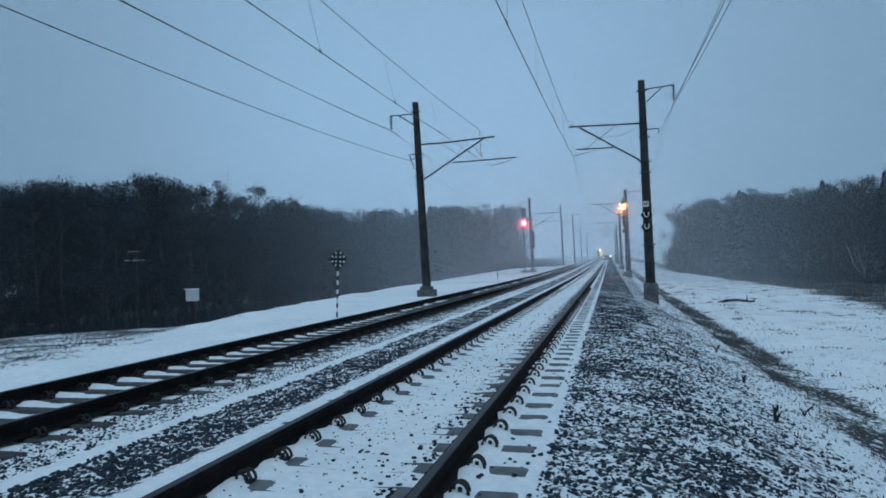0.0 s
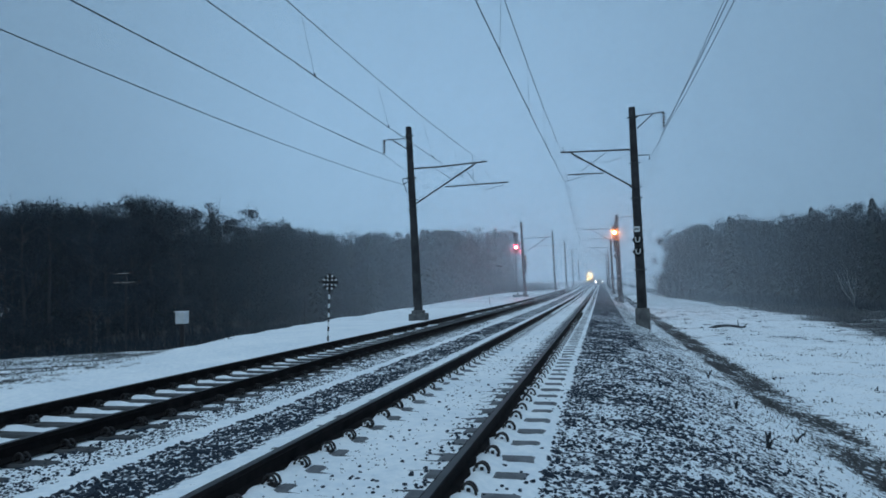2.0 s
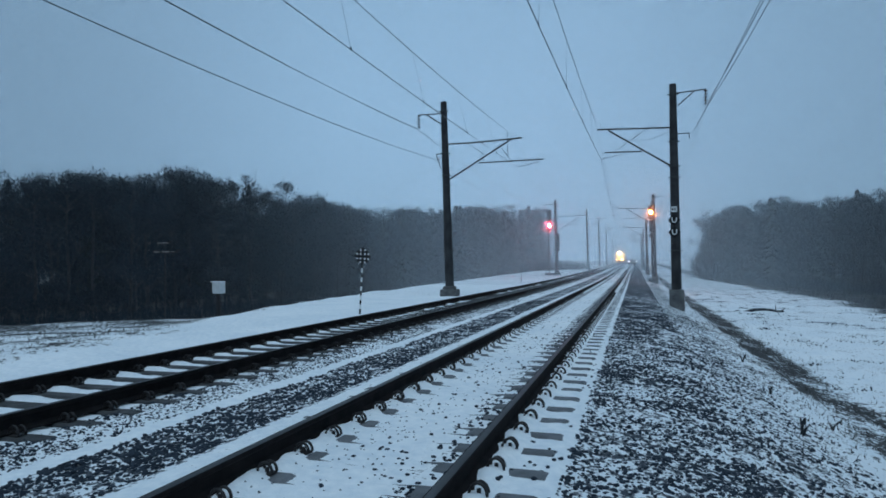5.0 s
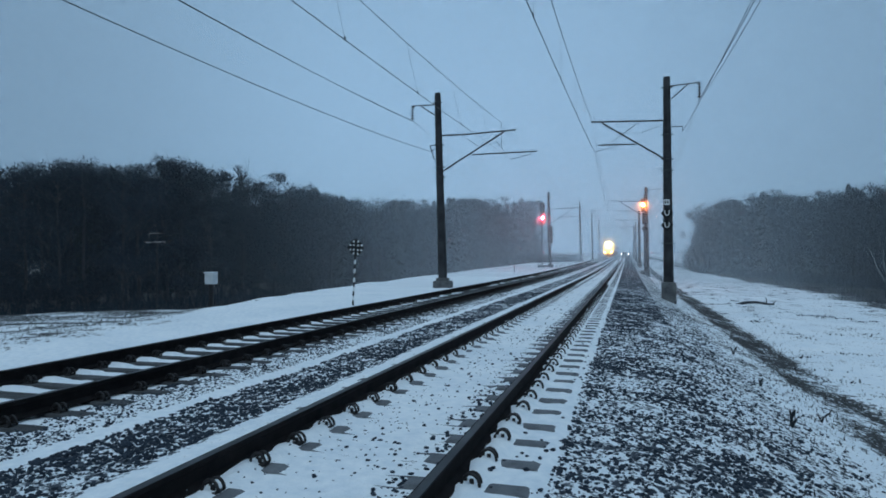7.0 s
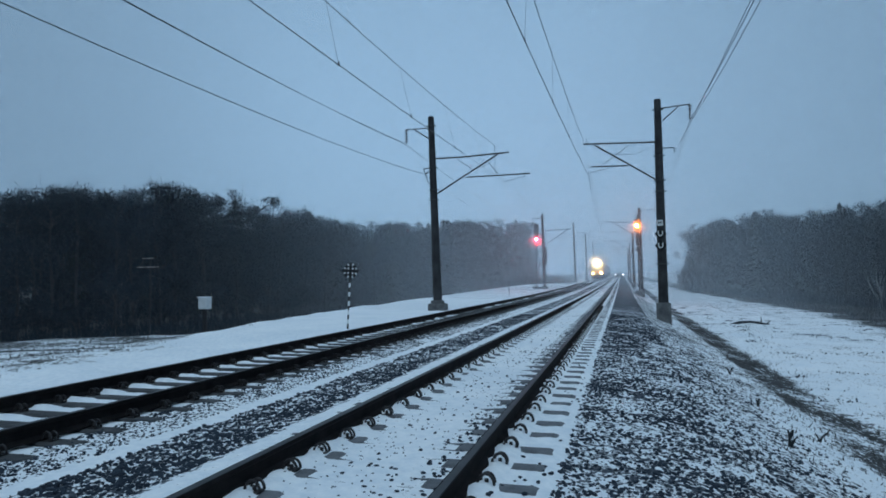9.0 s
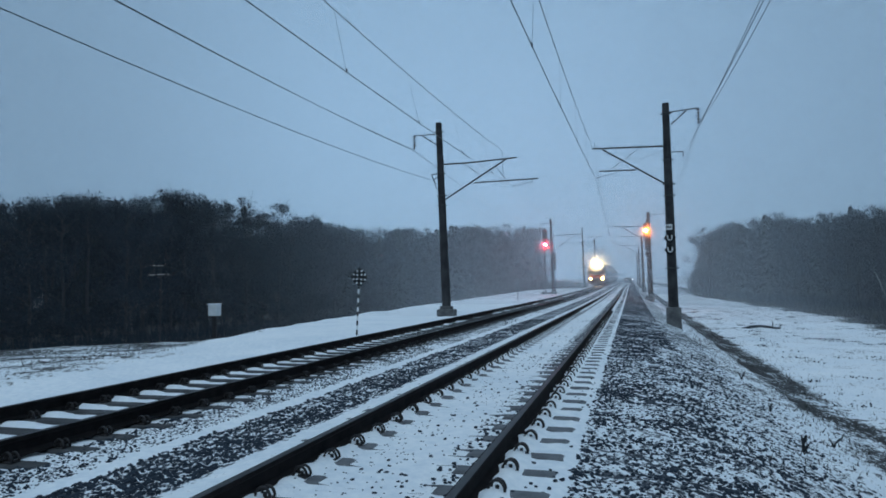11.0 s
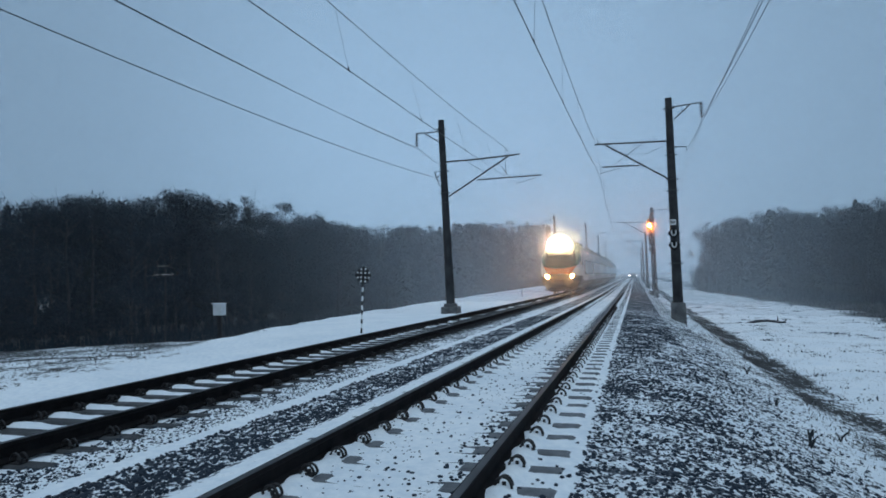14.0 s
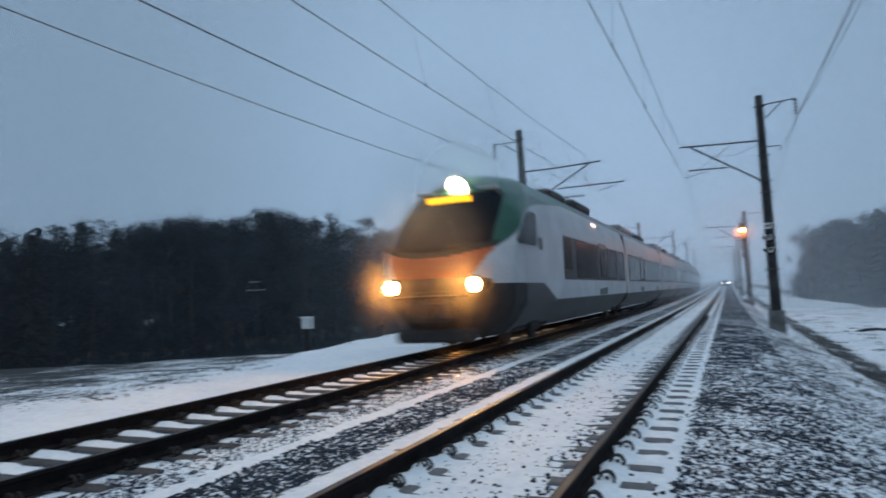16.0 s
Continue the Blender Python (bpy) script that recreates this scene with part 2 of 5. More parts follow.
STRAW = grainy("dead_grass", (0.030, 0.030, 0.031), (0.10, 0.095, 0.090), 6, 0.95, relief=0.2, depth=0.005, fine=40)
RED_LIGHT = glowing("red_signal_light", (1.0, 0.05, 0.08), 1900)
AMBER_LIGHT = glowing("amber_signal_light", (1.0, 0.26, 0.04), 1300)
FAR_LIGHT = glowing("far_headlight", (0.85, 0.92, 1.0), 24)
TRAIN_LIGHT = glowing("train_headlight", (1.0, 0.74, 0.40), 1250)
TRAIN_LOW = glowing("train_low_light", (1.0, 0.44, 0.10), 420)
DISPLAY = glowing("amber_display", (1.0, 0.55, 0.02), 1.6)
BAND_GREY = grainy("window_band_grey", (0.05, 0.053, 0.057), (0.10, 0.104, 0.11), 1.0, 0.55, gloss=0.2, relief=0.03, depth=0.004, fine=14, local=True)
DOOR_GREEN = grainy("door_green_grey", (0.05, 0.09, 0.08), (0.09, 0.14, 0.125), 1.0, 0.4, relief=0.03, depth=0.004, fine=14, local=True)
PAINT_WHITE = grainy("train_white_paint", (0.44, 0.455, 0.47), (0.60, 0.615, 0.63), 0.8, 0.5, relief=0.03, depth=0.004, fine=14, local=True)
PAINT_GREEN = grainy("train_green_paint", (0.015, 0.075, 0.05), (0.028, 0.125, 0.085), 0.9, 0.35, relief=0.03, depth=0.004, fine=14, local=True)
PAINT_RED = grainy("train_red_paint", (0.45, 0.07, 0.02), (0.62, 0.11, 0.035), 1.2, 0.35, relief=0.03, depth=0.004, fine=14, local=True)
PAINT_GREY = grainy("train_grey_paint", (0.02, 0.021, 0.024), (0.05, 0.052, 0.057), 1.0, 0.5, relief=0.08, depth=0.006, fine=18, local=True)
ROOF_GREY = grainy("train_roof_grey", (0.14, 0.15, 0.155), (0.26, 0.27, 0.275), 1.0, 0.5, relief=0.08, depth=0.006, fine=18, local=True)
UNDER = grainy("underframe_black", (0.008, 0.008, 0.009), (0.03, 0.028, 0.027), 3, 0.8, relief=0.3, depth=0.01, fine=30, local=True)
GLASS, _nt, _b = nodes_of("dark_tinted_glass")
_b.inputs["Base Color"].default_value = (0.012, 0.014, 0.017, 1)
_b.inputs["Roughness"].default_value = 0.1
_b.inputs["Specular IOR Level"].default_value = 0.05
LAMP_GLASS, _nt, _b = nodes_of("unlit_lens")
_b.inputs["Base Color"].default_value = (0.02, 0.02, 0.022, 1)
_b.inputs["Roughness"].default_value = 0.12


# ---- mesh helpers ----
def finish(name, bm, material, smooth=False):
    me = bpy.data.meshes.new(name)
    bm.normal_update()
    bm.to_mesh(me)
    bm.free()
    me.materials.append(material)
    if smooth:
        for p in me.polygons:
            p.use_smooth = True
    return me


def part(name, bm, material, parent=None, label="", smooth=False, at=None):
    ob = new(name, finish(name, bm, material, smooth))
    if at is not None:
        ob.matrix_basis = at
    if parent is not None:
        ob.parent = parent
    return tagged(ob, label) if label else ob


def empty(name, m, label, category, group="", kind=""):
    ob = new(name)
    ob.empty_display_size = 0.3
    ob.matrix_basis = m
    return tagged(ob, label, category, group, kind)


def box(bm, a, b, bevel=0.0):
    """A block between two corners, its edges taken off by bevel."""
    lo = [min(p, q) for p, q in zip(a, b)]
    hi = [max(p, q) for p, q in zip(a, b)]
    r = bmesh.ops.create_cube(bm, size=1.0)
    for v in r["verts"]:
        v.co = Vector([(lo[i] + hi[i]) / 2 + v.co[i] * (hi[i] - lo[i]) for i in range(3)])
    if bevel:
        es = {e for v in r["verts"] for e in v.link_edges}
        bmesh.ops.bevel(bm, geom=list(es), offset=bevel, segments=1, affect="EDGES")
    return bm


def tube(bm, pts, r, sides=6, r2=None, caps=True):
    """A round bar along points; r2: radius at its end."""
    pts = [Vector(p) for p in pts]
    rings = []
    n = len(pts)
    for i, p in enumerate(pts):
        d = (pts[min(i + 1, n - 1)] - pts[max(i - 1, 0)]).normalized()
        u = d.cross(Vector((0, 0, 1)) if abs(d.z) < 0.9 else Vector((1, 0, 0))).normalized()
        w = d.cross(u)
        rad = r if r2 is None else r + (r2 - r) * i / max(n - 1, 1)
        rings.append([bm.verts.new(p + (u * math.cos(a) + w * math.sin(a)) * rad) for a in (2 * math.pi * k / sides for k in range(sides))])
    for q, s in zip(rings, rings[1:]):
        for k in range(sides):
            bm.faces.new((q[k], q[(k + 1) % sides], s[(k + 1) % sides], s[k]))
    if caps:
        bm.faces.new(rings[0][::-1])
        bm.faces.new(rings[-1])
    return bm


def bars(*lines, r=0.03, sides=6):
    bm = bmesh.new()
    for pts in lines:
        tube(bm, pts, r, sides)
    return bm


def lathe(bm, prof, sides=12, m=None):
    """A turned body: (radius, height) pairs about z, moved by m."""
    rings = []
    m = m or Matrix()
    for rad, h in prof:
        rings.append([bm.verts.new(m @ Vector((rad * math.cos(a), rad * math.sin(a), h))) for a in (2 * math.pi * k / sides for k in range(sides))])
    for q, s in zip(rings, rings[1:]):
        for k in range(sides):
            bm.faces.new((q[k], q[(k + 1) % sides], s[(k + 1) % sides], s[k]))
    bm.faces.new(rings[0][::-1])
    bm.faces.new(rings[-1])
    return bm


def lerp_table(v, table):
    for (a, p), (b, q) in zip(table, table[1:]):
        if v <= b:
            k = max(0.0, (v - a) / (b - a))
            return p + (q - p) * k
    return table[-1][1]


TRACK_B = -4.41
RAIL = 0.7975
STEP = 0.543


def grade(y):
    """The line climbs gently far ahead."""
    if y < 40:
        return 0.0
    return 0.0075 * (y - 60) if y > 80 else 0.0075 * (y - 40) ** 2 / 80


# ---- the ground: embankment, verge, field and the land to the horizon ----
def crest(y):
    return lerp_table(y, [(-200, -9.6), (10, -10.2), (19, -11.7), (28, -13.6), (45, -15.2), (76, -16.5), (200, -17), (3000, -17)])


CROSS_RIGHT = [(0.9, -0.195), (1.25, -0.193), (1.38, -0.205), (1.5, -0.24), (2.2, -0.30), (2.95, -0.46), (4.2, -0.98), (5.7, -1.52), (6.3, -1.66), (8.0, -1.62), (17.0, -1.95), (60, -2.1), (3000, -2.1)]


def ground_z(x, y):
    if x >= 0.9:
        z = lerp_table(x, CROSS_RIGHT)
    elif x > -0.9:
        z = -0.2 - (0.008 if 0.3 < x < 0.72 else 0)
    elif x > -3.3:
        z = lerp_table(x, [(-3.3, -0.197), (-3.05, -0.2), (-2.7, -0.235), (-2.1, -0.255), (-1.5, -0.225), (-0.9, -0.205)])
    elif x > -5.55:
        z = -0.218
    else:
        c = crest(y)
        if x > c:
            z = lerp_table(x, [(c, -0.37), (c + 0.8, -0.30), (-6.4, -0.33), (-5.5, -0.225)])
        else:
            steep = lerp_table(c - x, [(0, -0.37), (0.7, -0.62), (6.5, -3.3), (14, -3.9), (60, -4.1), (4000, -4.1)])
            gentle = lerp_table(c - x, [(0, -0.37), (4.0, -0.56), (10, -0.86), (25, -1.35), (45, -2.2), (80, -4.1), (4000, -4.1)])
            k = min(1.0, max(0.0, (y - 19) / 8))
            z = gentle + (steep - gentle) * k
    v = Vector((x, y, 0))
    rough = 0.012
    if 1.4 < x < 5.6 or -2.5 < x < -1.6:
        rough = 0.03
    elif x > 5.6 or x < -5.6:
        rough = 0.05
    z += rough * noise.noise(v * 3.1) + 0.5 * rough * noise.noise(v * 8.3)
    if abs(x) > 5.6:
        z += 0.10 * noise.noise(v * 0.35) * min(1, (abs(x) - 5.6) / 3)
    # drifts banked against the rail feet, on the sides where the wind left them
    lump = 0.8 + 0.5 * noise.noise(Vector((x * 2, y * 5, 3)))
    for rx, right, left in ((RAIL, 0.27, 0.06), (-RAIL, 0.24, 0.85)):
        d = x - rx
        reach = right if d > 0 else left
        if abs(d) < reach:
            z += 0.05 * min(1.0, (1 - abs(d) / reach) * 2.2) * lump
    if TRACK_B - 0.9 < x < TRACK_B + 1.2:
        swell = 0.5 - 0.5 * math.cos(2 * math.pi * (y - 4.6) / STEP)
        z += 0.016 * swell * lump + (0.05 * swell * lump if x < TRACK_B - 0.5 else 0)
    if x < TRACK_B - RAIL and x > TRACK_B - RAIL - 0.5:
        z += 0.05
    return z + grade(y)


def field_edge(y):
    """Where the open field ends in dark scrub."""
    return lerp_table(y, [(-50, 14.0), (26, 14.2), (37, 15.3), (48, 16.9), (60, 17.3), (80, 15.8), (118, 13.3), (150, 12.5)])


def snow_cover(x, y):
    """How much of the ground the snow hides, and how grassy the rest is."""
    far = min(1.0, max(0.0, (y - 10) / 30))
    if y > 150 and abs(x) > 18:
        return 0.86, 1.0
    edge = field_edge(y) + 1.2 * noise.noise(Vector((y * 0.25, x * 0.1, 0)))
    if x > edge:
        return 0.22 + 0.6 * max(0.0, noise.noise(Vector((x * 0.22, y * 0.16, 6)))) + 0.30 * noise.noise(Vector((x * 0.9, y * 0.5, 6))) + 0.3 * max(0.0, 1 - (x - edge) / 1.5), 1.0
    if x > 6.5:
        return 0.76 + 0.16 * noise.noise(Vector((x * 0.5, y * 0.5, 5))) + 0.16 * noise.noise(Vector((x * 1.7, y * 1.7, 1))), 1.0
    if x > 5.3:
        return (0.46 - 0.12 * min(1, max(0, (y - 12) / 8))) + 0.35 * noise.noise(Vector((x * 1.2, y * 0.5, 2))) + 0.25 * noise.noise(Vector((x * 3, y * 2, 2))), 1.0
    if x > 4.2:
        return 0.64 + 0.22 * noise.noise(Vector((x, y * 0.7, 8))), 0.9
    if x > 2.95:
        return 0.60 - 0.06 * far, 0.35
    if x > 1.42:
        return 0.58 - 0.26 * far, 0.0
    if x > 0.6:
        return 0.97, 0.0
    if x > 0.35:
        return 0.80, 0.0
    if x > -1.5:
        return 0.90 - 0.1 * far, 0.0
    if x > -2.48:
        return 0.58 - 0.16 * far, 0.0
    if x > -2.8:
        return 0.95 - 0.2 * far, 0.0
    if x > -3.35:
        return 0.74 - 0.1 * far, 0.0
    if x > -5.3:
        return 0.97 - 0.15 * far, 0.0
    c = crest(y)
    if x > c + (1.6 - 3 * max(0.0, min(1.0, (y - 15) / 5))):
        return 0.93, 1.0
    drift = 0.30 * noise.noise(Vector((x * 0.35, y * 0.8, 3))) + 0.25 * noise.noise(Vector((x * 1.3, y * 2.2, 4)))
    if x > c - 14:
        return lerp_table(c - x, [(-2, 0.72), (0, 0.58), (3, 0.47), (9, 0.34), (14, 0.28)]) + drift, 1.0
    return (0.22 if x > -45 else 0.10) + drift, 1.0


def stretch_to(start, stop, step, growth):
    out, v = [], start
    while v < stop:
        out.append(v)
        v += step
        step *= growth
    return out + [stop]


def build_ground():
    fine = [i * 0.05 for i in range(-114, 60)]
    xs = [-v for v in stretch_to(5.75, 1800, 0.12, 1.11)][::-1] + fine + stretch_to(3.0, 1800, 0.08, 1.09)
    ys = [-v for v in stretch_to(1.0, 600, 1.0, 1.35)][::-1] + [-0.5, 0.0, 0.7, 1.4] + [2.0 + 0.07 * i for i in range(143)] + stretch_to(12.05, 2600, 0.1, 1.025)
    verts = [(x, y, ground_z(x, y)) for y in ys for x in xs]
    w = len(xs)
    faces = [(j * w + i, j * w + i + 1, (j + 1) * w + i + 1, (j + 1) * w + i) for j in range(len(ys) - 1) for i in range(w - 1)]
    me = bpy.data.meshes.new("ground")
    me.from_pydata(verts, [], faces)
    cover = me.attributes.new("snow", "FLOAT", "POINT")
    grass = me.attributes.new("grass", "FLOAT", "POINT")
    both = [snow_cover(x, y) for x, y, _ in verts]
    cover.data.foreach_set("value", [b[0] for b in both])
    grass.data.foreach_set("value", [b[1] for b in both])
    me.polygons.foreach_set("use_smooth", [True] * len(faces))
    me.materials.append(GROUND)
    return tagged(new("ground", me), "snow-covered railway embankment, verge and open field", "ground", kind="structure")


ground = build_ground()

# ---- mist: thin veils hanging across the line ----
MISTS = [33.9, 54, 68, 80, 130, 230]
for my in MISTS:
    bm = bmesh.new()
    cols = []
    for i in range(57):
        x = -420 + 15 * i
        y = my + 1.2 * math.sin(i * 0.7 + my)
        if my < 50 and x < -15:
            y = max(8.0, y - 0.6 * (-15 - x))      # the first veil drifts in along the wood
        cols.append((bm.verts.new((x, y, -6)), bm.verts.new((x, y, max(my * 1.3, 40)))))
    for a, b in zip(cols, cols[1:]):
        bm.faces.new((a[0], b[0], b[1], a[1]))
    tagged(part("mist", bm, THIN_MIST if my < 50 else MIST if my < 100 else FAR_MIST), "thin pale veil of winter mist across the line", "mist", "mist", "stuff")


# ---- the tracks ----
PROFILE = [(-0.0375, 0.0), (0.0375, 0.0), (0.0375, -0.03), (0.012, -0.05), (0.010, -0.135), (0.075, -0.165), (0.075, -0.18), (-0.075, -0.18), (-0.075, -0.165), (-0.010, -0.135), (-0.012, -0.05), (-0.0375, -0.03)]


def rail_meshes():
    """One rail along y: the dark body and, 1 mm proud, its worn running face."""
    ys = [-30, 0, 40] + [40 + 8 * i for i in range(1, 8)] + [140, 200, 300, 450, 600]
    bm = bmesh.new()
    rings = [[bm.verts.new((x, y, z + grade(y))) for x, z in PROFILE] for y in ys]
    for q, s in zip(rings, rings[1:]):
        for k in range(len(PROFILE)):
            bm.faces.new((q[k], s[k], s[(k + 1) % 12], q[(k + 1) % 12]))
    bm.faces.new(rings[0])
    bm.faces.new(rings[-1][::-1])
    bmesh.ops.recalc_face_normals(bm, faces=bm.faces)
    body = finish("rail", bm, RAIL_SIDE)
    bm = bmesh.new()
    strips = [[bm.verts.new((x, y, z + grade(y))) for x, z in ((-0.034, -0.004), (-0.028, 0.0015), (0.028, 0.0015), (0.034, -0.004))] for y in ys]
    for q, s in zip(strips, strips[1:]):
        for k in range(3):
            bm.faces.new((q[k], q[k + 1], s[k + 1], s[k]))
    return body, finish("running_face", bm, RAIL_TOP)


def sleeper_mesh(name, material, dip):
    """A prestressed sleeper, lower in the middle by dip, with bevelled top edges."""
    bm = bmesh.new()
    xs = [(-1.32, 0.015), (-1.28, 0.0), (-0.5, 0.0), (-0.3, dip), (0.3, dip), (0.5, 0.0), (1.28, 0.0), (1.32, 0.015)]
    rings = []
    for x, d in xs:
        rings.append([bm.verts.new((x, y, z - (d if z > -0.2 else 0))) for y, z in ((-0.13, -0.36), (-0.105, -0.205), (-0.085, -0.186), (0.085, -0.186), (0.105, -0.205), (0.13, -0.36))])
    for q, s in zip(rings, rings[1:]):
        for k in range(6):
            bm.faces.new((q[k], q[(k + 1) % 6], s[(k + 1) % 6], s[k]))
    bm.faces.new(rings[0][::-1])
    bm.faces.new(rings[-1])
    bmesh.ops.recalc_face_normals(bm, faces=bm.faces)
    return finish(name, bm, material)


def clip_mesh():
    """A spring clip: two sprung hoops over a bolt and its plate."""
    bm = bmesh.new()
    for dy, rad in ((-0.04, 0.062), (0.035, 0.054)):
        arc = [(rad * math.cos(a), dy, -0.172 + 1.3 * rad * math.sin(a)) for a in (math.pi * k / 8 for k in range(9))]
        tube(bm, arc, 0.0115, 5)
    tube(bm, [(0, -0.01, -0.19), (0, -0.01, -0.135)], 0.016, 6)
    box(bm, (-0.05, -0.05, -0.19), (0.05, 0.05, -0.172), 0.004)
    return finish("rail_clip", bm, CLIP, True)


RAIL_BODY, RAIL_FACE = rail_meshes()
CLIP_MESH = clip_mesh()


def railway_track(x, label, sleeper_data, first, near_clips):
    track = empty("railway_track", pose(x, 0, 0), label, "railway track", "tracks", "structure")
    for side in (-RAIL, RAIL):
        rail = new("rail", RAIL_BODY)
        rail.parent, rail.location = track, (side, 0, 0)
        face = new("running_face", RAIL_FACE)
        face.parent = rail
    i = 0
    y = first
    while y < 125:
        s = new("sleeper", sleeper_data)
        s.parent, s.location = track, (random.uniform(-0.012, 0.012), y, grade(y))
        s.rotation_euler = (0, 0, random.uniform(-0.012, 0.012))
        if y < near_clips:
            for cx in (-RAIL + 0.15, RAIL + 0.15):
                c = new("rail_clip", CLIP_MESH)
                c.parent, c.location = track, (cx, y + random.uniform(-0.012, 0.012), grade(y) + random.uniform(-0.004, 0.006))
        y += STEP
    return track


near_track = railway_track(0.0, "near railway track, dark rails on snow-covered concrete sleepers", sleeper_mesh("sleeper", CONCRETE, 0.09), 4.79 - STEP * 14, 34)
far_track = railway_track(TRACK_B, "far railway track, dark rails on bare dark sleepers", sleeper_mesh("dark_sleeper", OLD_SLEEPER, 0.0), 4.6 - STEP * 10, 24)


# ---- overhead line: masts, brackets and wires ----
def insulator(bm, top, length, discs, r=0.115):
    """A string of shed discs hanging from top."""
    prof = [(0.02, 0.0)]
    for k in range(discs):
        h = -length * (k + 0.3) / discs
        prof += [(0.02, h + 0.25 * length / discs), (r, h), (r * 0.9, h - 0.02), (0.02, h - 0.03)]
    prof.append((0.02, -length))
    return lathe(bm, prof, 8, Matrix.Translation(top))


def insulator_rod(bm, a, b, n=7, r=0.06):
    """A ribbed rod insulator from a to b."""
    a, b = Vector(a), Vector(b)
    d = b - a
    m = Matrix.Translation(a) @ d.to_track_quat("Z", "Y").to_matrix().to_4x4()
    prof = [(0.03, 0.0)]
    for k in range(n):
        h = d.length * (k + 0.5) / n
        prof += [(0.03, h - 0.02), (r, h), (0.03, h + 0.02)]
    prof.append((0.03, d.length))
    return lathe(bm, prof, 8, m)


def concrete_mast(x, y, base, top, lean, label, footing="block"):
    """A tapered spun-concrete pole with steel bands on its footing. lean: how far its head stands out along x."""
    m = empty("catenary_mast", pose(x, y, 0), label, "catenary mast", "catenary masts")
    bm = bmesh.new()
    n = 10
    prof = [Vector((lean * k / n, 0, base + (top - base) * k / n)) for k in range(n + 1)]
    tube(bm, prof, 0.24, 14, 0.165)
    part("pole", bm, MAST, m, smooth=False)
    bm = bmesh.new()
    if footing == "block":
        box(bm, (-0.33, -0.33, base - 2.2), (0.33, 0.33, base + 0.02), 0.03)
        part("footing", bm, FOOTING, m, "weathered concrete footing block")
    else:
        box(bm, (-0.44, -0.4, base - 1.2), (0.46, 0.4, base - 0.14), 0.03)
        box(bm, (-0.3, -0.3, base - 0.16), (0.3, 0.3, base + 0.03), 0.03)
        part("footing", bm, FOOTING, m, "pale concrete footing with a step")
    for k in (0.19, 0.545, 0.60, 0.72, 0.95):
        bm = bmesh.new()
        z = base + (top - base) * k
        r = 0.24 - 0.075 * k + 0.012
        lathe(bm, [(r, z - 0.035), (r + 0.012, z - 0.03), (r + 0.012, z + 0.03), (r, z + 0.035)], 14, Matrix.Translation((lean * k, 0, 0)))
        box(bm, (lean * k - r - 0.09, -0.03, z - 0.03), (lean * k - r, 0.03, z + 0.03), 0.006)
        box(bm, (lean * k + r, -0.03, z - 0.03), (lean * k + r + 0.09, 0.03, z + 0.03), 0.006)
        part("band", bm, STEEL, m, "steel clamp band")
    return m


def left_fittings(m):
    """Brackets of a mast on the far side; x is away from the pole towards the track."""
    part("bracket_arm", bars([(-0.12, 0, 7.89), (1.4, 0, 7.88), (4.0, 0, 7.97)], r=0.042), STEEL, m)
    bm = bmesh.new()
    insulator_rod(bm, (0.1, 0, 7.885), (0.75, 0, 7.885))
    part("rod_insulator", bm, INSULATOR, m, "brown ribbed insulator")
    part("bracket_strut", bars([(-0.05, 0, 5.92), (3.39, 0, 7.91)], r=0.042), STEEL, m)
    bm = bmesh.new()
    insulator_rod(bm, (0.15, 0, 6.03), (0.75, 0, 6.38))
    part("rod_insulator", bm, INSULATOR, m, "brown ribbed insulator")
    part("registration_arm", bars([(1.66, 0, 6.78), (5.1, 0, 6.79)], r=0.036), STEEL, m)
    part("brace", bars([(1.08, 0, 7.85), (2.05, 0, 7.17)], r=0.014, sides=5), STEEL, m)
    part("brace", bars([(2.86, 0, 7.55), (3.44, 0, 6.8)], r=0.014, sides=5), STEEL, m)
    part("hanger", bars([(3.22, 0, 8.40), (3.24, 0, 7.05)], r=0.013, sides=5), STEEL, m)
    part("hanger", bars([(4.8, 0, 6.9), (4.78, 0, 6.62)], r=0.013, sides=5), STEEL, m)
    part("steady_arm", bars([(4.78, 0, 6.66), (4.2, 0.05, 6.54), (3.73, 0.1, 6.45)], r=0.014, sides=5), STEEL, m)
    part("feeder_bracket", bars([(-0.25, 0, 9.58), (-1.72, 0, 9.6)], [(-1.2, 0, 9.55), (-0.3, 0, 8.94)], r=0.03, sides=5), STEEL, m)
    bm = insulator(bmesh.new(), (-1.68, 0, 9.57), 0.75, 5)
    part("string_insulator", bm, INSULATOR, m, "brown disc insulator string")
    part("side_bracket", bars([(-0.2, 0, 7.37), (-0.72, 0, 7.39)], [(-0.65, 0, 7.05), (-0.2, 0, 7.3)], [(-0.7, 0, 7.38), (-0.45, 0, 6.6), (-0.2, 0, 6.5)], r=0.025, sides=5), STEEL, m)
    bm = bmesh.new()
    box(bm, (-0.36, -0.1, 7.45), (-0.14, 0.1, 7.95), 0.02)
    part("terminal_box", bm, BLACK, m)


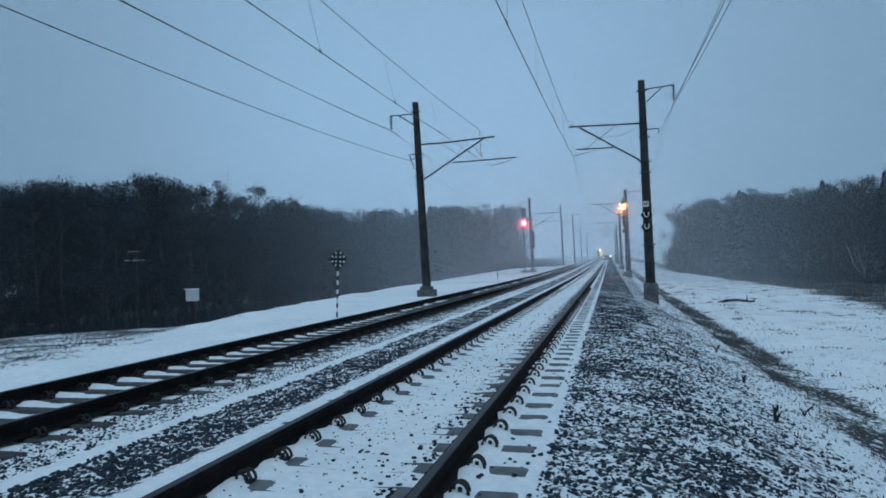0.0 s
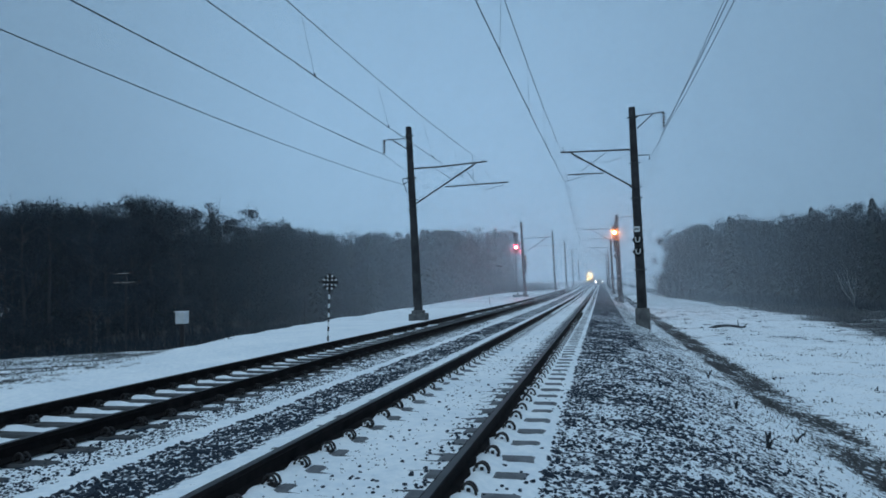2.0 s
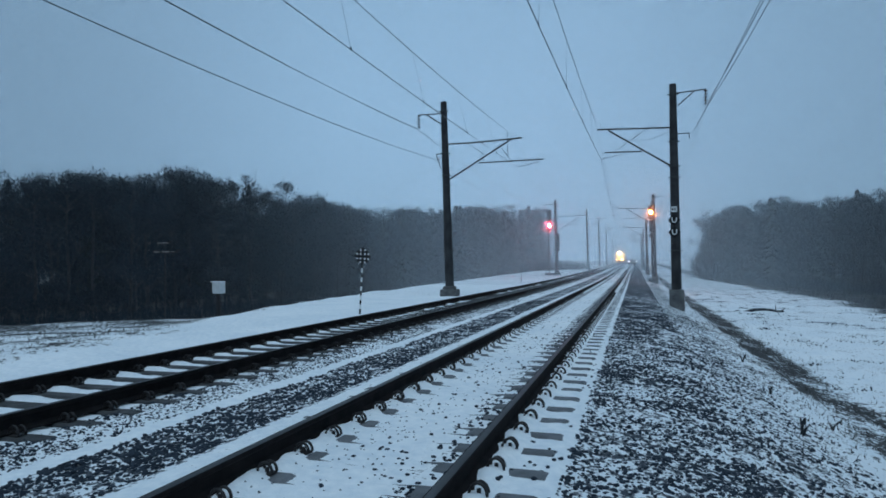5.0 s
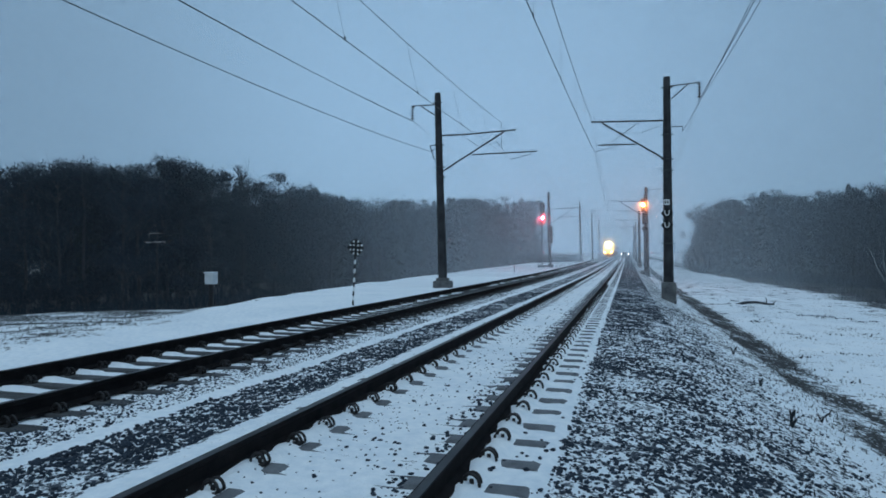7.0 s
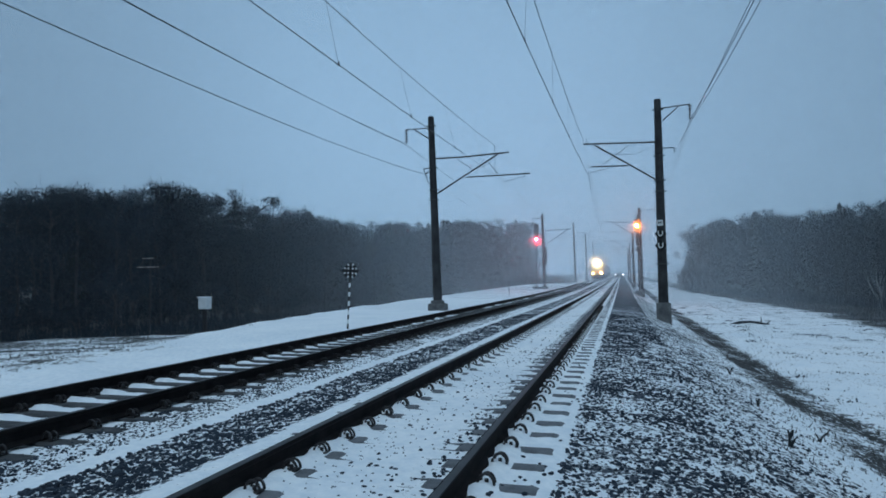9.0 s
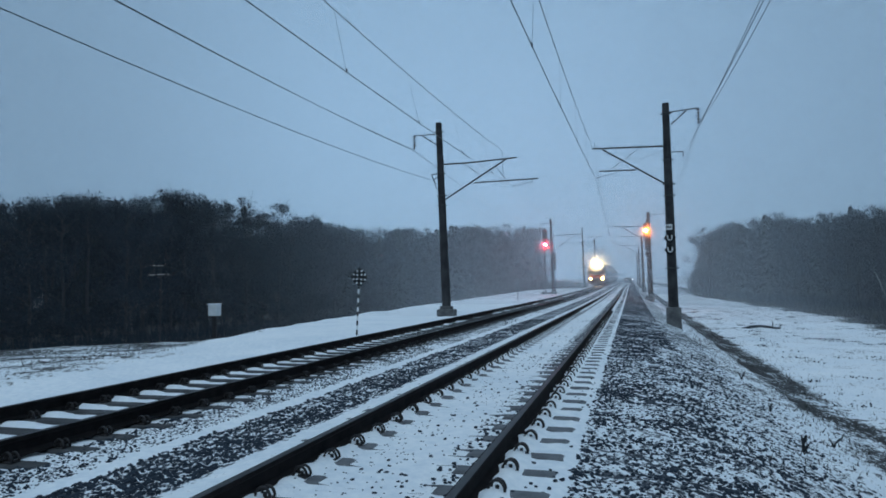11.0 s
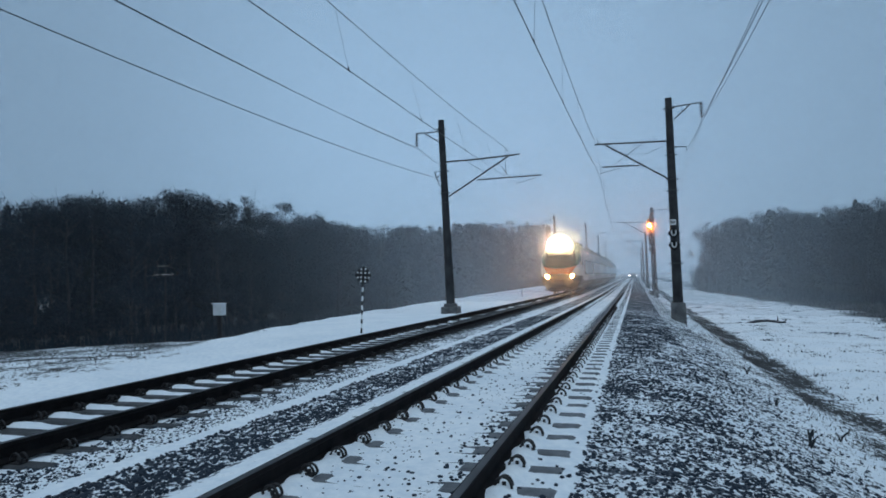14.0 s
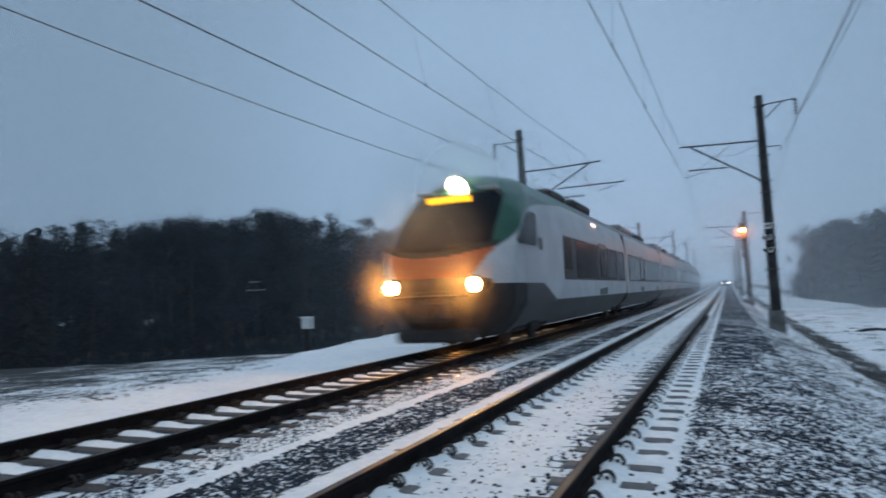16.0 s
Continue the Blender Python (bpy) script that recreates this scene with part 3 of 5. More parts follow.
def right_fittings(m):
    part("bracket_arm", bars([(-0.1, 0, 7.99), (-3.64, 0, 8.13)], r=0.042), STEEL, m)
    bm = bmesh.new()
    insulator_rod(bm, (-0.2, 0, 8.0), (-0.8, 0, 8.02))
    part("rod_insulator", bm, INSULATOR, m, "brown ribbed insulator")
    part("bracket_strut", bars([(-0.1, 0, 6.07), (-3.1, 0, 8.05)], r=0.042), STEEL, m)
    bm = bmesh.new()
    insulator_rod(bm, (-0.25, 0, 6.17), (-0.75, 0, 6.5))
    part("rod_insulator", bm, INSULATOR, m, "brown ribbed insulator")
    part("registration_arm", bars([(-3.3, 0, 6.95), (-1.5, 0, 6.9)], r=0.036), STEEL, m)
    part("brace", bars([(-1.3, 0, 8.0), (-2.73, 0, 7.02)], r=0.014, sides=5), STEEL, m)
    part("hanger", bars([(-1.55, 0, 6.9), (-1.55, 0, 7.05)], r=0.013, sides=5), STEEL, m)
    part("hanger", bars([(-3.5, 0, 8.42), (-3.42, 0, 8.05)], r=0.013, sides=5), STEEL, m)
    part("steady_arm", bars([(-2.45, 0, 6.93), (-2.46, 0, 6.82), (-3.47, 0.05, 6.62)], r=0.014, sides=5), STEEL, m)
    part("stay_wire", bars([(-3.1, 0, 7.9), (-2.2, 0, 7.5), (-1.2, 0, 7.45), (-0.2, 0, 7.8)], r=0.008, sides=4), WIRE, m)
    part("feeder_bracket", bars([(0.1, 0, 9.66), (1.5, 0, 9.75)], [(0.94, 0, 9.68), (0.2, 0, 9.04)], r=0.03, sides=5), STEEL, m)
    bm = insulator(bmesh.new(), (1.47, 0, 9.72), 0.78, 5)
    part("string_insulator", bm, INSULATOR, m, "brown disc insulator string")
    part("side_bracket", bars([(0.1, 0, 7.67), (0.7, 0, 7.66), (0.7, 0, 7.42)], r=0.028, sides=5), STEEL, m)
    part("conduit", bars([(-0.22, -0.05, 0.3), (-0.21, -0.05, 3.0), (-0.19, -0.04, 7.9)], r=0.02, sides=5), STEEL, m)


def sign_plates(m):
    """Two dark diamond plates with a pale bent arrow each, and a number plate above, facing the walker."""
    bm = bmesh.new()
    box(bm, (-0.2, -0.27, 3.83), (0.06, -0.255, 4.1), 0.004)
    part("number_plate", bm, WHITE, m, "small white enamel plate")
    bm = bmesh.new()
    for k in range(2):
        box(bm, (-0.16 + 0.1 * k, -0.276, 3.9), (-0.1 + 0.1 * k, -0.27, 4.03), 0.002)
    part("plate_marks", bm, BLACK, m, "dark bars on the plate")
    for z in (3.43, 2.85):
        bm = bmesh.new()
        q = [bm.verts.new((x, yy, zz)) for yy in (-0.262, -0.25) for x, zz in ((-0.36, z), (-0.07, z - 0.29), (0.22, z), (-0.07, z + 0.29))]
        bm.faces.new(q[:4]), bm.faces.new(q[7:3:-1])
        for k in range(4):
            bm.faces.new((q[k], q[4 + k], q[4 + (k + 1) % 4], q[(k + 1) % 4]))
        bmesh.ops.recalc_face_normals(bm, faces=bm.faces)
        d = part("diamond_sign", bm, BLACK, m, "black diamond-shaped plate")
        bm = bmesh.new()
        arc = [(-0.07 + 0.1 * math.cos(a), -0.27, z + 0.02 + 0.12 * math.sin(a)) for a in (math.pi * (1.0 + k / 8) for k in range(9))]
        tube(bm, [(-0.17, -0.27, z + 0.14), *arc, (0.03, -0.27, z + 0.14)], 0.028, 5)
        part("sign_mark", bm, WHITE, d, "white hooked mark")


mast = concrete_mast(-7.6, 33.1, 0.2, 10.19, -0.26, "dark concrete catenary mast with side brackets on the snowy verge", "step")
left_fittings(mast)
mast_r = concrete_mast(3.87, 33.1, 0.06, 10.11, -0.02, "dark concrete catenary mast with sign plates on a square footing")
right_fittings(mast_r)
sign_plates(mast_r)
# the masts behind the camera, which carry the near ends of the wires
copy_thing(mast, pose(-7.6, -16.9, 0))
# farther masts on the verge: y, height of the head, footing level
for y, top in ((88.5, 10.2), (141, 13.4), (189, 13.9), (237, 14.0), (300, 12.6)):
    f = concrete_mast(-8.3 if y < 100 else -7.75, y, 0.1 + grade(y), top, -0.15, "distant concrete catenary mast fading into mist", "step")
    part("bracket_arm", bars([(0.1, 0, top - 2.3), (4.0, 0, top - 2.2)], r=0.042), STEEL, f)
    part("bracket_strut", bars([(0.1, 0, top - 4.3), (3.3, 0, top - 2.25)], r=0.042), STEEL, f)
    part("registration_arm", bars([(1.6, 0, top - 3.4), (4.6, 0, top - 3.4)], r=0.026), STEEL, f)
    part("feeder_bracket", bars([(-0.1, 0, top - 0.6), (-1.6, 0, top - 0.6), (-1.6, 0, top - 1.4)], r=0.03, sides=5), STEEL, f)
for x, y, top in ((4.05, 75, 9.1), (3.9, 112, 9.0), (3.95, 160, 9.6), (3.9, 205, 10.6)):
    f = concrete_mast(x, y, -0.2 + grade(y), top, -0.05, "distant concrete catenary mast beside the near track", "block")
    part("bracket_arm", bars([(-0.1, 0, top - 1.6), (-3.8, 0, top - 1.45)], r=0.042), STEEL, f)
    part("bracket_strut", bars([(-0.1, 0, top - 3.4), (-3.0, 0, top - 1.5)], r=0.042), STEEL, f)
    part("registration_arm", bars([(-3.3, 0, top - 2.6), (-1.5, 0, top - 2.65)], r=0.026), STEEL, f)
    part("feeder_bracket", bars([(0.1, 0, top - 0.3), (1.9, 0, top - 0.25), (1.9, 0, top - 1.0)], r=0.03, sides=5), STEEL, f)

SPANS = [(-16.9, 33.1), (33.1, 83.0), (83.0, 141.0), (141.0, 189.0), (189.0, 237.0)]


def sag_line(x0, z0, sag, y0, y1, zig=0.0, n=24, rise=0.0):
    pts = []
    for i in range(n + 1):
        k = i / n
        y = y0 + (y1 - y0) * k
        pts.append((x0 + zig * (2 * k - 1), y, z0 - sag * (1 - (2 * k - 1) ** 2) + rise * grade(y)))
    return pts


def overhead_wire(name, label, x, z, sag, r, zig=0.0, spans=5):
    ob = empty(name, pose(0, 0, 0), label, "overhead wire", "overhead wires")
    for i, (a, b) in enumerate(SPANS[:spans]):
        bm = tube(bmesh.new(), sag_line(x, z, sag, a, b, zig * (1 if i % 2 == 0 else -1), 20, 0.6), r if i == 0 else 0.6 * r, 5)
        part("span", bm, WIRE, ob)
    return ob


def catenary(x_mess, x_cont, z_mess, z_cont, sag_m, sag_c, zig):
    m = overhead_wire("messenger_wire", "messenger wire sagging between the masts", x_mess, z_mess, sag_m, 0.010)
    c = overhead_wire("contact_wire", "contact wire above the track", x_cont, z_cont, sag_c, 0.0105, zig)
    for i, (a, b) in enumerate(SPANS[:3]):
        mp = sag_line(x_mess, z_mess, sag_m, a, b, 0, 10, 0.6)
        cp = sag_line(x_cont, z_cont, sag_c, a, b, zig * (1 if i % 2 == 0 else -1), 10, 0.6)
        for k in (1, 2, 3, 4, 5, 6, 7, 8, 9):
            bm = tube(bmesh.new(), [mp[k], cp[k]], 0.004, 4)
            lathe(bm, [(0.012, -0.03), (0.022, 0.0), (0.022, 0.05), (0.012, 0.08)], 6, Matrix.Translation(cp[k]))
            part("dropper", bm, WIRE, c)


catenary(-4.37, -4.11, 8.40, 6.47, 0.75, 0.30, 0.24)
catenary(0.2, 0.065, 8.42, 6.62, 0.9, 0.38, 0.325)
overhead_wire("feeder_wire", "thick feeder wire on the lower side brackets", -8.3, 7.07, 0.84, 0.012)
overhead_wire("feeder_wire", "feeder wire on the upper brackets of the masts", -9.27, 8.80, 0.78, 0.011)
overhead_wire("feeder_wire", "feeder wire on the upper brackets of the masts", -9.33, 8.78, 0.70, 0.009)
overhead_wire("feeder_wire", "feeder wire beside the near track", 5.32, 8.94, 0.80, 0.012)
overhead_wire("feeder_wire", "feeder wire beside the near track", 5.4, 8.92, 0.95, 0.010)
overhead_wire("feeder_wire", "thin feeder wire beside the near track", 4.57, 7.42, 0.6, 0.008)


# ---- signals, marker, cabinet ----
def signal_head(parent, z0, z1, x, y, lamp_z, lamp_mat, label, half=0.3):
    bm = bmesh.new()
    box(bm, (x - half, y, z0), (x + half, y + 0.18, z1), 0.05)
    head = part("signal_head", bm, BLACK, parent, label)
    n = 3
    for k in range(n):
        z = z0 + (z1 - z0) * (k + 0.5) / n
        lit = abs(z - lamp_z) < (z1 - z0) / n * 0.55
        bm = bmesh.new()
        lathe(bm, [(0.13, -0.02), (0.13, 0.0), (0.09, 0.03)], 14, Matrix.Translation((x, y, z)) @ pose(0, 0, 0, 90))
        part("lit_lens" if lit else "lens", bm, lamp_mat if lit else LAMP_GLASS, head)
        bm = bmesh.new()
        pts = [(0.17 * math.cos(a), 0.17 * math.sin(a)) for a in (math.pi * (0.0 + k2 / 10) for k2 in range(11))]
        lo = [bm.verts.new((x + a, y, z + b)) for a, b in pts]
        hi = [bm.verts.new((x + a, y - 0.12, z + b * 0.9 + 0.01)) for a, b in pts]
        for q in range(10):
            bm.faces.new((lo[q], lo[q + 1], hi[q + 1], hi[q]))
        part("hood", bm, BLACK, head)
    return head


red = empty("railway_signal", pose(-9.3, 88, 0), "railway signal on a grey pole showing red, beside the far track", "railway signal", "signals")
part("pole", tube(bmesh.new(), [(0, 0, -0.5), (0, 0, 9.0)], 0.09, 10), MAST, red)
part("footing", box(bmesh.new(), (-0.6, -0.4, -0.6), (0.6, 0.4, 0.18), 0.03), FOOTING, red)
signal_head(red, 7.35, 8.75, 0.12, -0.4, 5.0, RED_LIGHT, "black three-lens signal head, unlit", 0.33)
signal_head(red, 6.0, 7.35, 0.12, -0.4, 6.68, RED_LIGHT, "black signal head with a lit red lens", 0.24)
part("ladder", bars([(-0.35, 0.2, 0.2), (-0.35, 0.2, 9.6)], [(-0.35, 0.2, 9.6), (0.9, 0.2, 9.6)], r=0.02, sides=5), STEEL, red)
cab = part("relay_box", box(bmesh.new(), (0.95, 0.3, 3.2), (1.4, 0.6, 5.6), 0.05), MAST, red)

amber = empty("railway_signal", pose(3.75, 73.4, 0), "railway signal showing amber beside the near track", "railway signal", "signals")
part("pole", tube(bmesh.new(), [(0, 0, -0.8), (0, 0, 8.2)], 0.09, 10), MAST, amber)
part("footing", box(bmesh.new(), (-0.4, -0.4, -1.2), (0.4, 0.4, -0.2), 0.03), FOOTING, amber)
signal_head(amber, 6.2, 7.7, -0.1, -0.4, 6.95, AMBER_LIGHT, "black signal head with a lit amber lens", 0.26)
signal_head(amber, 4.85, 6.1, 0.05, -0.4, 2.0, AMBER_LIGHT, "black three-lens signal head, unlit", 0.3)
bm = lathe(bmesh.new(), [(0.28, 0.0), (0.3, 0.04), (0.28, 0.12)], 14, pose(0.0, -0.35, 4.35, 90))
part("round_indicator", bm, BLACK, amber)
bm = box(bmesh.new(), (-1.0, -0.4, -0.5), (0.1, 0.4, -0.42), 0.01)
part("platform", bm, STEEL, amber)


def checker_marker(x, y):
    """A track marker: a black and white banded post under a round head of small discs."""
    m = empty("track_marker", pose(x, y, 0, 0, 3.2, 0) @ Matrix.Translation((0, 0, -0.30)), "black and white banded marker post with a checkered head", "marker post")
    h = 1.72
    n = 11
    for k in range(n):
        bm = tube(bmesh.new(), [(0, 0, -0.25 if k == 0 else h * k / n), (0, 0, h * (k + 1) / n)], 0.034, 8)
        part("post_band", bm, BLACK if k % 2 == 0 else WHITE, m, "black band" if k % 2 == 0 else "white band")
    spots = [(0, 0.0, 0, 0)] + [(1, 0.11, 45 + 90 * k, 1) for k in range(4)] + [(1, 0.125, 90 * k, 0) for k in range(4)]
    spots += [(2, 0.225, 45 * k + 22.5, 1) for k in range(8)] + [(2, 0.25, 90 * k, 0) for k in range(4)] + [(2, 0.215, 45 + 90 * k, 0) for k in range(4)]
    for ring, r, a, white in spots:
        size = 0.068 if not white else 0.038
        bm = lathe(bmesh.new(), [(size * 0.9, -0.012), (size, 0.0), (size * 0.85, 0.012)], 10, pose(r * math.cos(radians(a)), 0.014 * white, 1.98 + r * math.sin(radians(a)), 90))
        part("disc", bm, WHITE if white else BLACK, m, "white disc" if white else "black disc")
    bm = bars([(-0.24, 0.03, 1.98), (0.24, 0.03, 1.98)], r=0.012, sides=5)
    part("cross_bar", bm, BLACK, m)
    bm = bars([(0, 0.03, 1.7), (0, 0.03, 2.22)], r=0.012, sides=5)
    part("upright", bm, BLACK, m)
    return m


checker_marker(-7.18, 20.5)

cabinet = empty("trackside_box", pose(-11.59, 18.7, -0.3), "pale grey trackside box on a dark post, snow on its lid", "trackside box")
part("post", tube(bmesh.new(), [(0, 0, -0.4), (0, 0, 0.78)], 0.075, 8), BLACK, cabinet)
part("case", box(bmesh.new(), (-0.17, -0.14, 0.75), (0.17, 0.14, 1.14), 0.02), GREY_BOX, cabinet)
part("lid", box(bmesh.new(), (-0.23, -0.15, 1.14), (0.18, 0.15, 1.16), 0.006), SNOW, cabinet, "snow-dusted overhanging lid")
part("door_edge", box(bmesh.new(), (-0.14, -0.148, 0.79), (0.14, -0.14, 1.1), 0.004), GREY_BOX, cabinet)

# short depth posts in the snow of the verge
for x, y, h in ((-8.7, 62, 0.85),):
    p = empty("verge_post", pose(x, y, -0.45), "short dark stake standing in the snow", "stake", "stakes")
    part("stake", tube(bmesh.new(), [(0, 0, 0), (0.01, 0, h + 0.3)], 0.03, 6), BLACK, p)
    if h > 0.5:
        part("cap", box(bmesh.new(), (-0.13, -0.05, h + 0.28), (0.13, 0.05, h + 0.36), 0.01), BLACK, p)

# a low line pole in front of the wood, snow lying on its cross-arms
line_pole = empty("line_pole", pose(-25.9, 33, -3.6), "thin old wooden line pole, snow on its two cross-arms", "utility pole")
part("pole", tube(bmesh.new(), [(0, 0, -0.3), (0.03, 0, 6.6)], 0.06, 8, 0.045), BARK, line_pole)
for z, a, b in ((6.42, -0.5, 0.48), (5.88, -0.8, 1.1)):
    arm = part("cross_arm", box(bmesh.new(), (a, -0.16, z - 0.05), (b, -0.07, z + 0.03), 0.01), BARK, line_pole)
    for f, g in ((0.04, 0.22), (0.36, 0.62), (0.72, 0.8)):
        part("snow_cap", box(bmesh.new(), (a + (b - a) * f, -0.15, z + 0.03), (a + (b - a) * g, -0.08, z + 0.05), 0.009), SNOW, arm, "thin snow on the arm")
    for x in (a + 0.06, b - 0.06):
        part("pin_insulator", lathe(bmesh.new(), [(0.02, z + 0.03), (0.05, z + 0.08), (0.05, z + 0.13), (0.02, z + 0.17)], 8, Matrix.Translation((x, -0.11, 0))), INSULATOR, arm, "dark pin insulator")

# a fallen branch on the field and a dead weed on the bank
branch = empty("fallen_branch", pose(8.4, 43.1, ground_z(9.4, 43.3)), "dark fallen branch lying on the snowy field", "branch")
part("limb", tube(bmesh.new(), [(-0.1, 0, 0.02), (0.5, 0.1, 0.2), (1.1, 0.15, 0.24), (1.8, 0.3, 0.12), (2.2, 0.4, 0.1)], 0.11, 7, 0.05), BARK, branch)
part("side_twig", tube(bmesh.new(), [(1.7, 0.28, 0.12), (1.75, 0.3, 0.34), (1.72, 0.32, 0.52)], 0.04, 5, 0.02), BARK, branch)
part("side_twig", tube(bmesh.new(), [(2.0, 0.36, 0.1), (2.2, 0.4, 0.24), (2.3, 0.42, 0.3)], 0.04, 5, 0.02), BARK, branch)
for x, y, k in ((3.98, 9.35, 1.0), (4.2, 12.6, 0.6), (4.9, 8.3, 0.5), (4.4, 17.0, 0.8), (3.6, 14.2, 0.5), (4.75, 11.0, 0.6)):
    weed = empty("dead_weed", pose(x, y, ground_z(x, y), 0, 0, 70 * x), "dark dead weed sticking out of the snow", "weed", "dead weeds")
    for dx, dy, h, bend in ((0.12, -0.03, 0.24, 0.05), (-0.07, 0.02, 0.2, -0.03), (0.02, 0.08, 0.15, 0.02)):
        part("stalk", tube(bmesh.new(), [(0, 0, -0.04), (dx * 0.5 * k, dy * 0.5 * k, h * 0.55 * k), ((dx + bend) * k, dy * k, h * k)], 0.022 * k, 5, 0.012 * k), BARK, weed)
    part("seed_head", tube(bmesh.new(), [(0.1 * k, -0.02, 0.18 * k), (0.19 * k, -0.03, 0.26 * k)], 0.03 * k, 5, 0.012), BARK, weed)

# a standing rail vehicle far down the near track, of which the mist leaves little but its lamps
loco = empty("distant_vehicle", pose(1.1, 190, 0.6), "low grey rail vehicle far off in mist, two lamps lit", "rail vehicle")
part("body", box(bmesh.new(), (-1.2, 0, 0.5), (1.2, 6, 2.0), 0.3), ROOF_GREY, loco)
part("windscreen", box(bmesh.new(), (-0.7, -0.02, 1.6), (0.7, 0.02, 1.8), 0.01), GLASS, loco)
for x in (-0.75, 1.15):
    part("headlamp", lathe(bmesh.new(), [(0.11, 0), (0.11, 0.05), (0.08, 0.08)], 12, pose(x, -0.02, 1.4, 90)), FAR_LIGHT, loco, "lit white lamp")


# ---- the train ----
def train_half_width(z):
    return lerp_table(z, [(0.35, 1.05), (0.7, 1.42), (1.1, 1.70), (1.5, 1.74), (3.15, 1.74), (3.6, 1.69), (4.0, 1.58), (4.4, 1.3), (4.68, 0.85), (4.8, 0.3)])


def nose_y(z):
    return lerp_table(z, [(0.35, 0.45), (0.7, 0.22), (1.1, 0.05), (1.6, 0.0), (2.1, 0.05), (2.5, 0.18), (3.0, 0.58), (3.5, 1.1), (3.95, 1.66), (4.3, 2.2), (4.6, 3.0), (4.8, 3.9)])


CAR = 18.8
NOSE_CAR = 19.3


def cab_zone(x, y, z):
    """Which paint or glass a spot of the cab car's skin carries."""
    front = y - nose_y(z)
    if z > 4.35:
        return "green_roof" if y < 9.5 else "grey_roof"
    low = 2.40 + 0.26 * (abs(x) / 1.5) ** 2
    if low < z < 4.0 and front < 0.42:
        return "windscreen"
    arch = lerp_table(z, [(0.0, 0.0), (2.45, 0.6), (2.5, 0.75), (2.65, 1.1), (3.0, 1.75), (3.4, 2.3), (3.65, 2.95), (3.85, 4.2), (4.05, 6.5), (4.35, 9.0)])
    if low - 0.15 < z <= low and front < 0.6:
        return "windscreen_sill"
    if z > 2.5 and y < arch:
        return "green_hood"
    if z > 4.12:
        return "green_roof" if y < 9.5 else "grey_roof"
    if 1.80 < z < 2.6 and abs(x) < 1.0 + 0.65 * (z - 1.80) and y < 2:
        return "red_mask"
    skirt = lerp_table(y, [(0.0, 1.62), (3.7, 1.62), (5.3, 1.12), (40, 1.12)])
    if z < skirt or (z < 1.8 and front < 0.3):
        return "nose_skirt" if y < 2.2 else "side_skirt"
    return "white_side"


ZONES = {"windscreen": GLASS, "windscreen_sill": UNDER, "green_roof": PAINT_GREEN, "green_hood": PAINT_GREEN, "grey_roof": ROOF_GREY, "red_mask": PAINT_RED, "nose_skirt": UNDER, "side_skirt": PAINT_GREY, "white_side": PAINT_WHITE}


def cab_shell(train):
    levels = [0.35 + 0.0435 * k for k in range(102)] + [4.77, 4.8]
    across = [-1 + k / 48 for k in range(97)]
    sides = [0.09 * k for k in range(100)] + [9, 9.5, 10, 12, 15, NOSE_CAR]
    rows = []
    for z in levels:
        w, f = train_half_width(z), nose_y(z)
        ring = []
        for u in across:
            ring.append((w * math.sin(u * math.pi / 2) , f + 1.05 * abs(math.sin(u * math.pi / 2)) ** 3.4, z))
        y0 = f + 1.05
        right = [(w, y0 + (NOSE_CAR - y0) * (s / NOSE_CAR), z) for s in sides[1:]]
        left = [(-w, p[1], z) for p in right]
        rows.append(left[::-1] + ring + right)
    groups = {}
    for q, s in zip(rows, rows[1:]):
        for k in range(len(q) - 1):
            quad = (q[k], q[k + 1], s[k + 1], s[k])
            c = [sum(p[i] for p in quad) / 4 for i in range(3)]
            groups.setdefault(cab_zone(*c), []).append(quad)
    top = rows[-1]
    groups["grey_roof"] += [(top[k], top[k + 1], top[-2 - k], top[-1 - k]) for k in range(len(top) // 2 - 1)]
    for zone, quads in groups.items():
        bm = bmesh.new()
        seen = {}
        for quad in quads:
            vs = []
            for p in quad:
                if p not in seen:
                    seen[p] = bm.verts.new(p)
                if seen[p] not in vs:
                    vs.append(seen[p])
            if len(vs) > 2 and bm.faces.get(vs) is None:
                bm.faces.new(vs)
        bmesh.ops.recalc_face_normals(bm, faces=bm.faces)
        part(zone, bm, ZONES[zone], train, {"windscreen": "large dark sloping windscreen", "red_mask": "red front panel below the windscreen", "green_hood": "green painted cab hood", "white_side": "white painted side wall"}.get(zone, ""), smooth=True)


